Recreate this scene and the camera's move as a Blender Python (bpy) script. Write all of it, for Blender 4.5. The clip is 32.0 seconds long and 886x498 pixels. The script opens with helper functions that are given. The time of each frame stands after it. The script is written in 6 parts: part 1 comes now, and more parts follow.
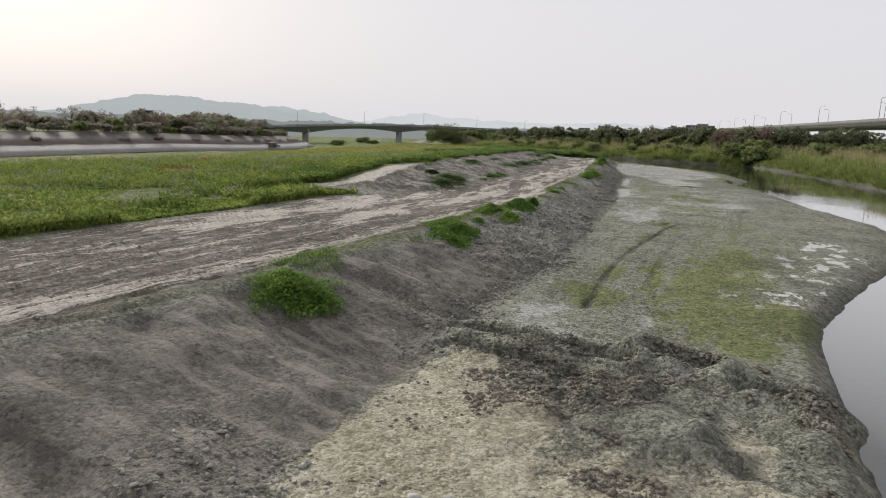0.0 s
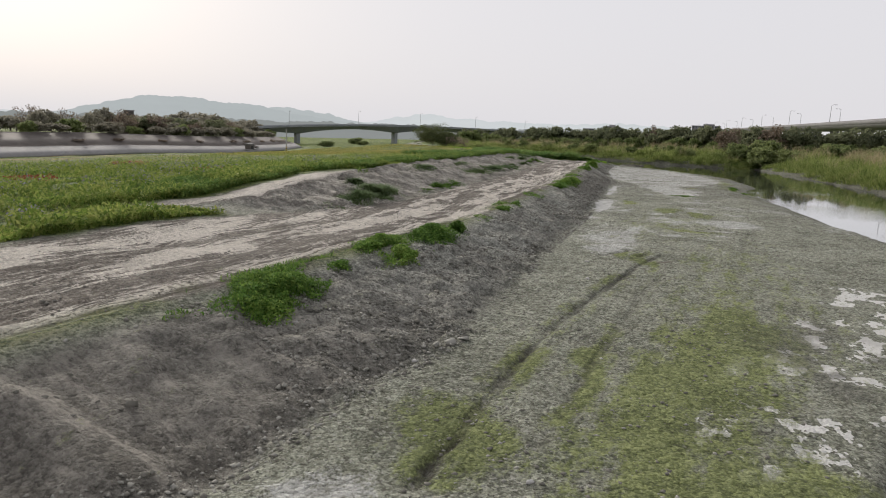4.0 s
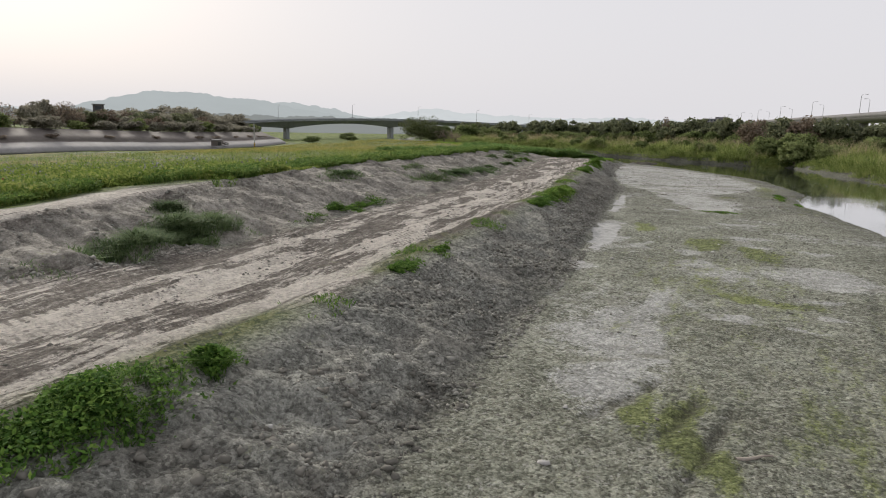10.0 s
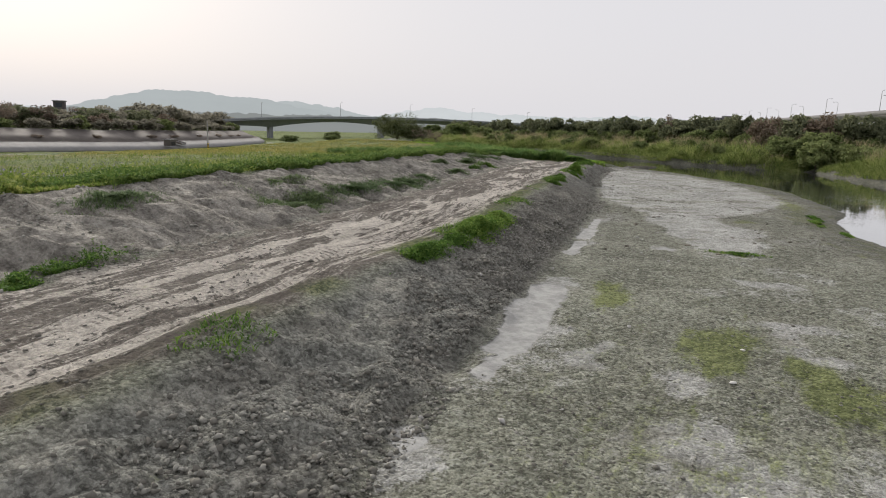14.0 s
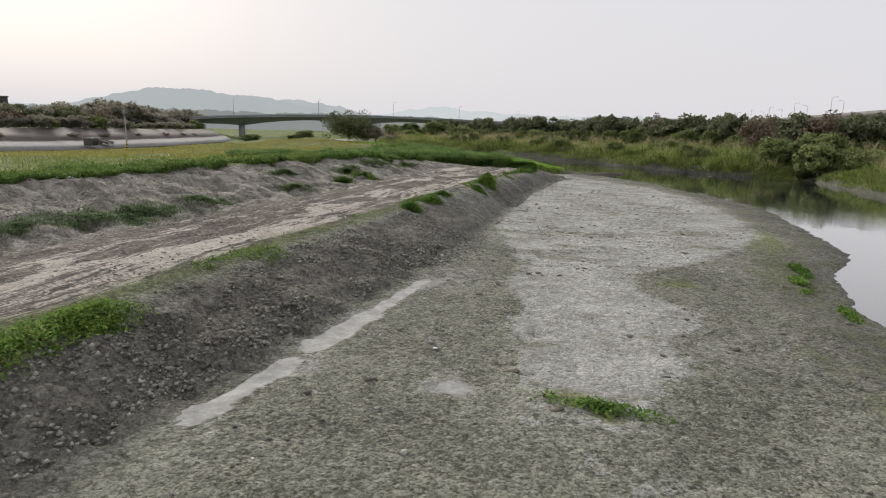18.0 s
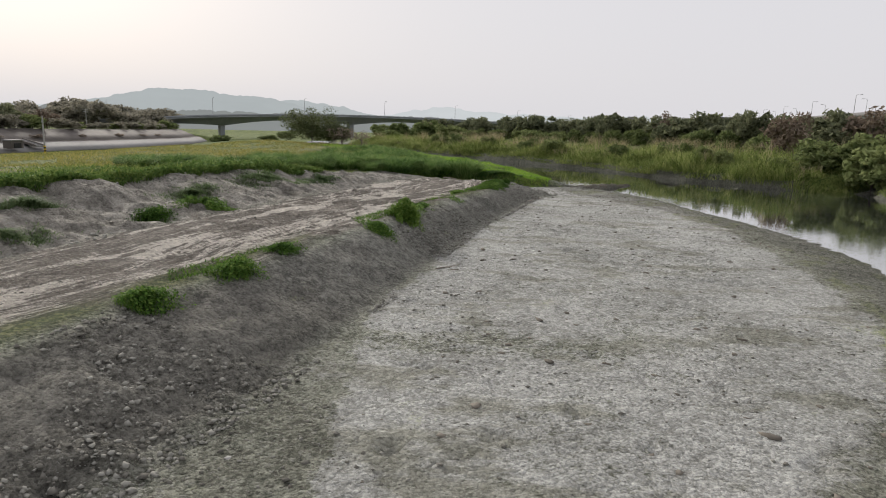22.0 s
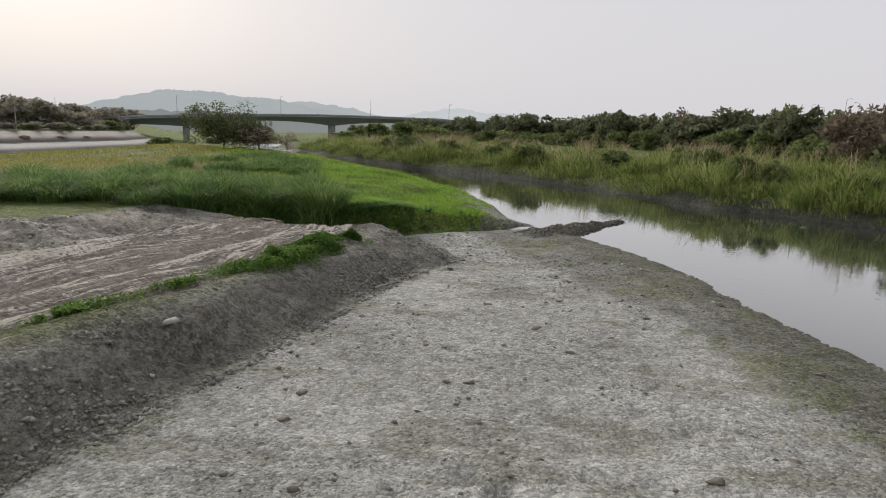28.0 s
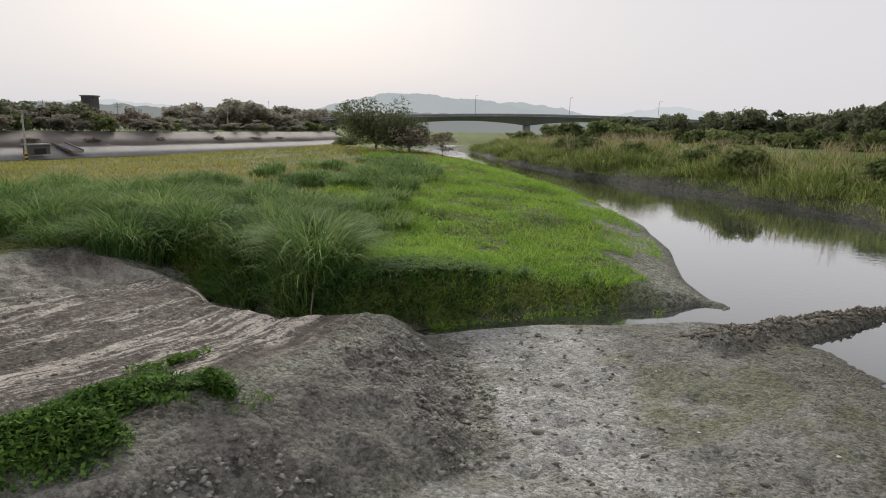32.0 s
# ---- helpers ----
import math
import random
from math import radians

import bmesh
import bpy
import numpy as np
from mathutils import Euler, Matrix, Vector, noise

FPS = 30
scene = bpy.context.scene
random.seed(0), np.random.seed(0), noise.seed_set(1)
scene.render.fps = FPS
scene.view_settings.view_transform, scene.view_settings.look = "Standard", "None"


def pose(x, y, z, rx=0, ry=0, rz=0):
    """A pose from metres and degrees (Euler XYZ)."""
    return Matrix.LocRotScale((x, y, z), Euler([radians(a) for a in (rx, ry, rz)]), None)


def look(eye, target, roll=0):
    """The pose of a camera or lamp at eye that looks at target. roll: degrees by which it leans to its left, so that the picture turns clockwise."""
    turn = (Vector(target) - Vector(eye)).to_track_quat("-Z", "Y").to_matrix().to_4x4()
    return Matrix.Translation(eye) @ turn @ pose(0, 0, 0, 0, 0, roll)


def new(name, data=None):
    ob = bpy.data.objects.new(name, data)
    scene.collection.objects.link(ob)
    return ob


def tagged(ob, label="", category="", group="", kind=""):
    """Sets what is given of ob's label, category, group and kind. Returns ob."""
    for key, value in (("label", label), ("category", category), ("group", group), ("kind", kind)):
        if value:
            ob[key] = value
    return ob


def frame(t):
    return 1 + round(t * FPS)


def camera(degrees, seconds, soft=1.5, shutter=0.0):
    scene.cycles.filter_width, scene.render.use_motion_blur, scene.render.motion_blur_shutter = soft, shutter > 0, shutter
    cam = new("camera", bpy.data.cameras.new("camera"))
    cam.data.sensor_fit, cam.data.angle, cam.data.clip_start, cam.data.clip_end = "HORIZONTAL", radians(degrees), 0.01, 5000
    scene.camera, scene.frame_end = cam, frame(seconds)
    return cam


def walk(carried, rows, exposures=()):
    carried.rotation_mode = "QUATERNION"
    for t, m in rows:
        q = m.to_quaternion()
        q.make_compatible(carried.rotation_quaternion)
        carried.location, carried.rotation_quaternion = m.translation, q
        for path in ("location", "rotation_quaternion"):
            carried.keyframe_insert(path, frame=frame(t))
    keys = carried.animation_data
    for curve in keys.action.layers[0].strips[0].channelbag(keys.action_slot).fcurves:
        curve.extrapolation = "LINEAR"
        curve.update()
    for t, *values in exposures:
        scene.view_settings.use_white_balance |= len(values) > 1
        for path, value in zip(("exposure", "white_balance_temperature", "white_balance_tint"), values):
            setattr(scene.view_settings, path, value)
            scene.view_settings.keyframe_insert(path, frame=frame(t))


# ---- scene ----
cam = camera(69.0, 32.0, 1.0)
METRES, EYE, TILT, LEAN, TURN = 150.0, 6.0, 0.0, 0.0, 0.0
ROWS = [
    (0.0, 0.0, 0.0, 0.0, 0.35, -10.5, -1.91),
    (0.5, 0.0046, 0.0104, 0.0, 0.43, -10.47, -1.91),
    (1.0, 0.0095, 0.0207, 0.0001, 0.51, -10.46, -1.91),
    (1.5, 0.0145, 0.0309, 0.0001, 0.58, -10.45, -1.91),
    (2.0, 0.0196, 0.0413, 0.0002, 0.65, -10.44, -1.9),
    (2.5, 0.0247, 0.0518, 0.0003, 0.72, -10.43, -1.88),
    (3.0, 0.0298, 0.0623, 0.0004, 0.78, -10.44, -1.88),
    (3.5, 0.0346, 0.073, 0.0004, 0.84, -10.44, -1.88),
    (5.5, 0.0518, 0.1159, 0.0004, 1.1, -10.56, -1.81),
    (6.0, 0.0558, 0.1269, 0.0003, 1.16, -10.59, -1.81),
    (6.5, 0.0596, 0.1379, 0.0002, 1.22, -10.62, -1.78),
    (7.0, 0.063, 0.149, 0.0002, 1.27, -10.66, -1.76),
    (7.5, 0.0659, 0.1602, 0.0001, 1.32, -10.7, -1.74),
    (8.0, 0.0684, 0.1715, 0.0001, 1.38, -10.74, -1.72),
    (8.5, 0.0705, 0.183, -0.0001, 1.43, -10.81, -1.7),
    (9.0, 0.072, 0.1954, -0.0003, 1.49, -10.86, -1.71),
    (9.5, 0.073, 0.2089, -0.0005, 1.54, -10.89, -1.69),
    (10.0, 0.0739, 0.2231, -0.0008, 1.59, -10.93, -1.61),
    (10.5, 0.0749, 0.2381, -0.001, 1.64, -10.95, -1.58),
    (11.0, 0.0772, 0.2534, -0.0011, 1.69, -10.95, -1.6),
    (11.5, 0.0811, 0.2685, -0.0012, 1.74, -10.97, -1.58),
    (12.0, 0.0865, 0.2837, -0.0013, 1.81, -10.97, -1.58),
    (12.5, 0.0932, 0.2989, -0.0013, 1.87, -10.99, -1.61),
    (13.0, 0.1008, 0.314, -0.0013, 1.93, -11.0, -1.61),
    (13.5, 0.109, 0.3291, -0.0014, 1.99, -11.01, -1.62),
    (14.0, 0.1175, 0.3443, -0.0014, 2.04, -11.02, -1.64),
    (14.5, 0.1264, 0.3594, -0.0013, 2.11, -11.05, -1.7),
    (16.5, 0.1633, 0.4209, -0.0006, 2.3, -11.1, -1.8),
    (17.0, 0.1724, 0.4368, -0.0006, 2.36, -11.1, -1.8),
    (17.5, 0.1811, 0.453, -0.0005, 2.41, -11.09, -1.77),
    (18.0, 0.1893, 0.4694, -0.0005, 2.47, -11.11, -1.83),
    (18.5, 0.1966, 0.4861, -0.0005, 2.53, -11.1, -1.81),
    (19.0, 0.203, 0.5029, -0.0005, 2.59, -11.1, -1.81),
    (19.5, 0.2084, 0.5199, -0.0005, 2.66, -11.12, -1.83),
    (20.0, 0.2126, 0.5371, -0.0006, 2.71, -11.13, -1.86),
    (20.5, 0.2157, 0.5546, -0.0008, 2.77, -11.13, -1.88),
    (21.0, 0.218, 0.5721, -0.0009, 2.82, -11.12, -1.88),
    (21.5, 0.22, 0.5896, -0.001, 2.87, -11.11, -1.83),
    (22.0, 0.2226, 0.6072, -0.0012, 2.94, -11.07, -1.8),
    (22.5, 0.2264, 0.6244, -0.0014, 3.01, -11.06, -1.81),
    (23.0, 0.2312, 0.6416, -0.0014, 3.09, -11.07, -1.8),
    (23.5, 0.2366, 0.6589, -0.0015, 3.19, -11.06, -1.76),
    (24.0, 0.2423, 0.6762, -0.0016, 3.29, -11.04, -1.75),
    (24.5, 0.2479, 0.6936, -0.0017, 3.38, -11.06, -1.79),
    (25.0, 0.2534, 0.7111, -0.0017, 3.48, -11.06, -1.79),
    (25.5, 0.2584, 0.7285, -0.0018, 3.57, -11.06, -1.8),
    (27.5, 0.276, 0.7997, -0.0022, 3.94, -10.98, -1.75),
    (28.0, 0.28, 0.8172, -0.0022, 4.03, -10.97, -1.75),
    (28.5, 0.2839, 0.8344, -0.0023, 4.12, -10.96, -1.75),
    (29.0, 0.2877, 0.8517, -0.0024, 4.21, -10.95, -1.76),
    (29.5, 0.2911, 0.869, -0.0024, 4.64, -10.92, -1.8),
    (30.0, 0.2932, 0.8854, -0.0025, 6.92, -10.92, -1.76),
    (30.5, 0.2945, 0.9005, -0.0027, 11.1, -11.04, -1.66),
    (31.0, 0.295, 0.9148, -0.0029, 15.76, -11.2, -1.5),
    (31.5, 0.2948, 0.929, -0.0032, 19.49, -11.33, -1.44),
    (32.0, 0.2931, 0.9436, -0.0035, 22.18, -11.43, -1.29),
]
walk(cam, [(t, pose(0, 0, EYE, TILT, LEAN, TURN) @ pose(METRES * x, METRES * y, METRES * z, 90 + pitch, roll, yaw)) for t, x, y, z, yaw, pitch, roll in ROWS], exposures=[(0, 0.14), (20, 0.12), (25, 0.03), (28, 0.0), (32, 0.08)])

# ---- world and sun ----
SUN_AZ, SUN_EL = 36.0, 24.0      # degrees left of straight ahead, above the horizon
world = bpy.data.worlds.new("hazy_sky")
scene.world = world
world.use_nodes = True
wn, wl = world.node_tree.nodes, world.node_tree.links
wn.clear()
w_out = wn.new("ShaderNodeOutputWorld")
w_bg = wn.new("ShaderNodeBackground")
w_sky = wn.new("ShaderNodeTexSky")
w_sky.sky_type = "NISHITA"
w_sky.sun_disc = False
w_sky.sun_elevation = radians(SUN_EL)
w_sky.sun_rotation = radians(-SUN_AZ)
w_sky.air_density, w_sky.dust_density, w_sky.ozone_density = 1.0, 6.0, 1.5
w_mix = wn.new("ShaderNodeMix")
w_mix.data_type = "RGBA"
w_mix.inputs["Factor"].default_value = 0.918
w_mix.inputs["B"].default_value = (7.22, 7.1, 7.4, 1)
wl.new(w_sky.outputs["Color"], w_mix.inputs["A"])
wl.new(w_mix.outputs["Result"], w_bg.inputs["Color"])
w_bg.inputs["Strength"].default_value = 0.1
wl.new(w_bg.outputs["Background"], w_out.inputs["Surface"])

sun = new("sun", bpy.data.lights.new("sun", "SUN"))
sun.data.energy, sun.data.angle, sun.data.color = 3.0, radians(16), (1.0, 0.95, 0.86)
sun.matrix_world = look((0, 0, 60), (60 * math.sin(radians(SUN_AZ)), -60 * math.cos(radians(SUN_AZ)), 60 - 60 * math.tan(radians(SUN_EL))))


# ---- small tools ----
rng = np.random.default_rng(7)


def lattice(ix, iy, seed):
    h = (ix.astype(np.int64) * 374761393 + iy.astype(np.int64) * 668265263 + seed * 974711) & 0x7FFFFFFF
    h = ((h ^ (h >> 13)) * 1274126177) & 0x7FFFFFFF
    return ((h ^ (h >> 16)) & 0xFFFF) / 65535.0


def vnoise(x, y, size, seed=0):
    """Smooth noise from 0 to 1, with bumps of about that size in metres."""
    x, y = np.asarray(x, float) / size, np.asarray(y, float) / size
    ix, iy = np.floor(x), np.floor(y)
    fx, fy = x - ix, y - iy
    fx, fy = fx * fx * (3 - 2 * fx), fy * fy * (3 - 2 * fy)
    a, b = lattice(ix, iy, seed), lattice(ix + 1, iy, seed)
    c, d = lattice(ix, iy + 1, seed), lattice(ix + 1, iy + 1, seed)
    return (a * (1 - fx) + b * fx) * (1 - fy) + (c * (1 - fx) + d * fx) * fy


def fbm(x, y, size, octaves=3, seed=0):
    total, amp, norm = 0, 1.0, 0
    for k in range(octaves):
        total = total + amp * vnoise(x, y, size / 2 ** k, seed + 11 * k)
        norm += amp
        amp *= 0.5
    return total / norm


def smooth(a, b, x):
    t = np.clip((np.asarray(x, float) - a) / (b - a), 0, 1)
    return t * t * (3 - 2 * t)


def along(y, *pairs):
    return np.interp(y, pairs[0::2], pairs[1::2])


def mesh_of(name, verts, faces, mat=None, smooth_shade=False):
    """A mesh from numpy arrays; all faces have the same number of corners."""
    verts, faces = np.asarray(verts, np.float32), np.asarray(faces, np.int32)
    me = bpy.data.meshes.new(name)
    me.vertices.add(len(verts))
    me.vertices.foreach_set("co", verts.ravel())
    n = faces.shape[1]
    me.loops.add(faces.size)
    me.loops.foreach_set("vertex_index", faces.ravel())
    me.polygons.add(len(faces))
    me.polygons.foreach_set("loop_start", np.arange(0, faces.size, n, dtype=np.int32))
    me.polygons.foreach_set("loop_total", np.full(len(faces), n, dtype=np.int32))
    if smooth_shade:
        me.polygons.foreach_set("use_smooth", np.ones(len(faces), dtype=bool))
    me.update(calc_edges=True)
    if mat:
        me.materials.append(mat)
    return me


def part(name, bm, mat, parent=None, label=""):
    """One mesh object from a bmesh or a mesh, under a thing or a part."""
    if isinstance(bm, bmesh.types.BMesh):
        me = bpy.data.meshes.new(name)
        bm.to_mesh(me)
        bm.free()
    else:
        me = bm
    if mat and not me.materials:
        me.materials.append(mat)
    ob = new(name, me)
    if parent:
        ob.parent = parent
    if label:
        ob["label"] = label
    return ob


def thing(name, x, y, z, label, category, group="", rz=0.0):
    ob = new(name)
    ob.empty_display_size = 0.3
    ob.matrix_world = pose(x, y, z, 0, 0, rz)
    return tagged(ob, label, category, group)


def box_bm(sx, sy, sz, at=(0, 0, 0), bevel=0.0, rot=None, bm=None):
    bm = bm or bmesh.new()
    r = bmesh.ops.create_cube(bm, size=1.0)
    m = Matrix.Translation(at) @ (rot or Matrix()) @ Matrix.Diagonal((sx, sy, sz, 1))
    bmesh.ops.transform(bm, matrix=m, verts=r["verts"])
    if bevel:
        edges = list({e for v in r["verts"] for e in v.link_edges})
        bmesh.ops.bevel(bm, geom=edges, offset=bevel, segments=1, affect="EDGES")
    return bm


def tube(points, radii, sides=7):
    """Vertices and quads of a tapered tube through points."""
    pts = [Vector(p) for p in points]
    verts, faces = [], []
    for i, p in enumerate(pts):
        d = (pts[min(i + 1, len(pts) - 1)] - pts[max(i - 1, 0)]).normalized()
        q = d.to_track_quat("Z", "Y")
        for k in range(sides):
            a = 2 * math.pi * k / sides
            verts.append(p + q @ Vector((math.cos(a) * radii[i], math.sin(a) * radii[i], 0)))
    for i in range(len(pts) - 1):
        for k in range(sides):
            a, b = i * sides + k, i * sides + (k + 1) % sides
            faces.append((a, b, b + sides, a + sides))
    return [tuple(v) for v in verts], faces


def tubes_mesh(name, lines, mat, sides=6):
    verts, faces = [], []
    for pts, radii in lines:
        v, f = tube(pts, radii, sides)
        k = len(verts)
        verts += v
        faces += [tuple(i + k for i in q) for q in f]
    return mesh_of(name, verts, faces, mat, True)


# ---- materials ----
def material(name):
    m = bpy.data.materials.new(name)
    m.use_nodes = True
    nt = m.node_tree
    bsdf = nt.nodes["Principled BSDF"]
    bsdf.inputs["Specular IOR Level"].default_value = 0.25
    return m, nt, bsdf


def node(nt, kind, **values):
    n = nt.nodes.new(kind)
    for k, v in values.items():
        if k in n.inputs:
            n.inputs[k].default_value = v
    return n


def noise_node(nt, scale, detail=4.0, rough=0.6, coords=None):
    n = node(nt, "ShaderNodeTexNoise", Scale=scale, Detail=detail, Roughness=rough)
    if coords is None:
        coords = nt.nodes.new("ShaderNodeNewGeometry").outputs["Position"]
    nt.links.new(coords, n.inputs["Vector"])
    return n.outputs["Fac"]


def ramp_node(nt, fac, *stops):
    r = nt.nodes.new("ShaderNodeValToRGB")
    el = r.color_ramp.elements
    while len(el) < len(stops):
        el.new(0.5)
    for e, (p, c) in zip(el, stops):
        e.position, e.color = p, (*c, 1) if len(c) == 3 else c
    nt.links.new(fac, r.inputs["Fac"])
    return r.outputs["Color"]


def mix_node(nt, fac, a, b, mode="MIX"):
    m = nt.nodes.new("ShaderNodeMix")
    m.data_type, m.blend_type = "RGBA", mode
    for sock, v in (("Factor", fac), ("A", a), ("B", b)):
        if isinstance(v, (int, float)):
            m.inputs[sock].default_value = v
        elif isinstance(v, tuple):
            m.inputs[sock].default_value = (*v, 1)
        else:
            nt.links.new(v, m.inputs[sock])
    return m.outputs["Result"]


def math_node(nt, op, a, b=0.0, clamp=False):
    m = nt.nodes.new("ShaderNodeMath")
    m.operation, m.use_clamp = op, clamp
    for k, v in enumerate((a, b)):
        if isinstance(v, (int, float)):
            m.inputs[k].default_value = v
        else:
            nt.links.new(v, m.inputs[k])
    return m.outputs[0]


def bump_node(nt, bsdf, height, strength=0.4, distance=0.05):
    b = node(nt, "ShaderNodeBump", Strength=strength, Distance=distance)
    nt.links.new(height, b.inputs["Height"])
    nt.links.new(b.outputs["Normal"], bsdf.inputs["Normal"])


def plain(name, dark, light, scale=3.0, rough=0.85, metal=0.0, bump=0.25, dist=0.02):
    """A surface with grain and stains between two tones."""
    m, nt, b = material(name)
    a, c = noise_node(nt, scale, 6.0), noise_node(nt, scale * 0.13, 3.0)
    f = math_node(nt, "ADD", math_node(nt, "MULTIPLY", a, 0.55), math_node(nt, "MULTIPLY", c, 0.45))
    nt.links.new(ramp_node(nt, f, (0.32, dark), (0.68, light)), b.inputs["Base Color"])
    b.inputs["Roughness"].default_value, b.inputs["Metallic"].default_value = rough, metal
    if bump:
        bump_node(nt, b, noise_node(nt, scale * 4, 5.0), bump, dist)
    return m


def foliage(name, dark, mid, light, sheen=0.3, patch=0.15):
    """Leaves and blades: each one its own tone, with broad patches over the whole stand."""
    m, nt, b = material(name)
    geo = nt.nodes.new("ShaderNodeNewGeometry")
    rnd = geo.outputs["Random Per Island"]
    big = noise_node(nt, patch, 3.0, 0.6, geo.outputs["Position"])
    own = nt.nodes.new("ShaderNodeObjectInfo").outputs["Random"]
    f = math_node(nt, "ADD", math_node(nt, "MULTIPLY", rnd, 0.45), math_node(nt, "MULTIPLY", big, 0.5))
    f = math_node(nt, "ADD", f, math_node(nt, "MULTIPLY", math_node(nt, "SUBTRACT", own, 0.4), 0.2))
    col = ramp_node(nt, f, (0.2, dark), (0.5, mid), (0.85, light))
    nt.links.new(col, b.inputs["Base Color"])
    b.inputs["Roughness"].default_value = 0.75
    b.inputs["Specular IOR Level"].default_value = 0.06
    tr = nt.nodes.new("ShaderNodeBsdfTranslucent")
    nt.links.new(col, tr.inputs["Color"])
    mx = node(nt, "ShaderNodeMixShader", Fac=sheen)
    nt.links.new(b.outputs["BSDF"], mx.inputs[1])
    nt.links.new(tr.outputs["BSDF"], mx.inputs[2])
    nt.links.new(mx.outputs[0], nt.nodes["Material Output"].inputs["Surface"])
    return m


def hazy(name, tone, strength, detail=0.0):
    """Distant ridges: their haze is painted as a pale glow over a black base."""
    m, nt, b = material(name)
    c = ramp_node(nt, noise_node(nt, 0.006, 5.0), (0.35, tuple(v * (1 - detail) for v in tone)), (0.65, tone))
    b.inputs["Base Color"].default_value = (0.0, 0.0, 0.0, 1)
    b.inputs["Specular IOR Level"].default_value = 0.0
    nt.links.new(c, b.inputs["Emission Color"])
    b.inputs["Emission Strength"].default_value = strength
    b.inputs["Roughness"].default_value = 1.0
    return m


MAT_CONCRETE = plain("levee_concrete", (0.17, 0.166, 0.164), (0.245, 0.24, 0.237), 0.9)
MAT_CONCRETE_DARK = plain("stained_concrete", (0.085, 0.075, 0.068), (0.15, 0.133, 0.121), 0.6)
MAT_BRIDGE = plain("bridge_concrete", (0.19, 0.205, 0.215), (0.27, 0.285, 0.295), 0.4)
MAT_VIADUCT = plain("viaduct_concrete", (0.15, 0.145, 0.145), (0.21, 0.205, 0.205), 0.3)
MAT_STEEL = plain("galvanised_steel", (0.26, 0.265, 0.27), (0.36, 0.365, 0.37), 5.0, 0.6, 0.3, 0.0)
MAT_POLE = plain("pole_concrete", (0.30, 0.29, 0.28), (0.42, 0.41, 0.40), 3.0)
MAT_BLACK = plain("black_paint", (0.02, 0.02, 0.02), (0.04, 0.04, 0.04), 5.0)
MAT_YELLOW = plain("yellow_paint", (0.55, 0.38, 0.04), (0.65, 0.46, 0.06), 5.0)
MAT_BARK = plain("bark", (0.07, 0.055, 0.045), (0.16, 0.13, 0.11), 4.0)
MAT_WALL_PALE = plain("pale_render", (0.27, 0.26, 0.255), (0.36, 0.35, 0.345), 0.4)
MAT_WALL_DARK = plain("dark_cladding", (0.06, 0.055, 0.055), (0.1, 0.09, 0.09), 0.5)
MAT_GLASS = plain("far_window", (0.03, 0.035, 0.04), (0.05, 0.06, 0.07), 1.0, 0.2, 0.0, 0.0)
MAT_CLOD = plain("dry_clods", (0.19, 0.186, 0.165), (0.36, 0.352, 0.315), 2.5, 0.95, 0.0, 0.6, 0.03)
MAT_STONE = plain("pale_stone", (0.30, 0.29, 0.275), (0.48, 0.47, 0.45), 6.0, 0.9)
MAT_WOOD = plain("driftwood", (0.2, 0.17, 0.14), (0.38, 0.34, 0.29), 6.0, 0.9)
LEAF_VINE = foliage("vine_leaves", (0.035, 0.08, 0.018), (0.105, 0.20, 0.038), (0.28, 0.38, 0.09))
LEAF_DULL = foliage("dusty_vine_leaves", (0.07, 0.115, 0.052), (0.14, 0.20, 0.09), (0.24, 0.30, 0.14))
LEAF_FIELD = foliage("field_weeds", (0.045, 0.095, 0.02), (0.17, 0.24, 0.05), (0.40, 0.41, 0.13), 0.4, 0.3)
LEAF_REED = foliage("reed_blades", (0.035, 0.08, 0.026), (0.135, 0.235, 0.06), (0.36, 0.44, 0.17), 0.4, 0.6)
LEAF_LAWN = foliage("short_bright_grass", (0.09, 0.19, 0.022), (0.23, 0.41, 0.05), (0.44, 0.58, 0.11), 0.42, 0.3)
LEAF_BANK = foliage("bank_grass", (0.065, 0.10, 0.03), (0.225, 0.285, 0.08), (0.53, 0.50, 0.23), 0.42, 0.35)
LEAF_DRY = foliage("dry_plumes", (0.24, 0.2, 0.12), (0.38, 0.32, 0.19), (0.5, 0.43, 0.29), 0.3, 0.2)
LEAF_TREE = foliage("tree_leaves", (0.09, 0.105, 0.065), (0.165, 0.18, 0.105), (0.27, 0.28, 0.165), 0.4, 0.12)
LEAF_BUSH = foliage("bush_leaves", (0.085, 0.115, 0.045), (0.175, 0.215, 0.085), (0.31, 0.34, 0.15), 0.38, 0.15)
LEAF_EDGE = foliage("bank_edge_leaves", (0.045, 0.09, 0.024), (0.105, 0.18, 0.045), (0.24, 0.31, 0.085), 0.3, 0.3)
LEAF_THICKET = foliage("thicket_leaves", (0.055, 0.07, 0.034), (0.105, 0.125, 0.056), (0.19, 0.205, 0.095), 0.3, 0.15)
# leaf colour paled and greyed to stand in for haze on distant trees
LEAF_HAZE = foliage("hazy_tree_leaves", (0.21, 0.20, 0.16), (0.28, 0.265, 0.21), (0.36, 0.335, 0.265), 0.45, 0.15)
LEAF_RUST = foliage("rusty_leaves", (0.12, 0.095, 0.075), (0.21, 0.165, 0.125), (0.31, 0.255, 0.2), 0.3, 0.2)


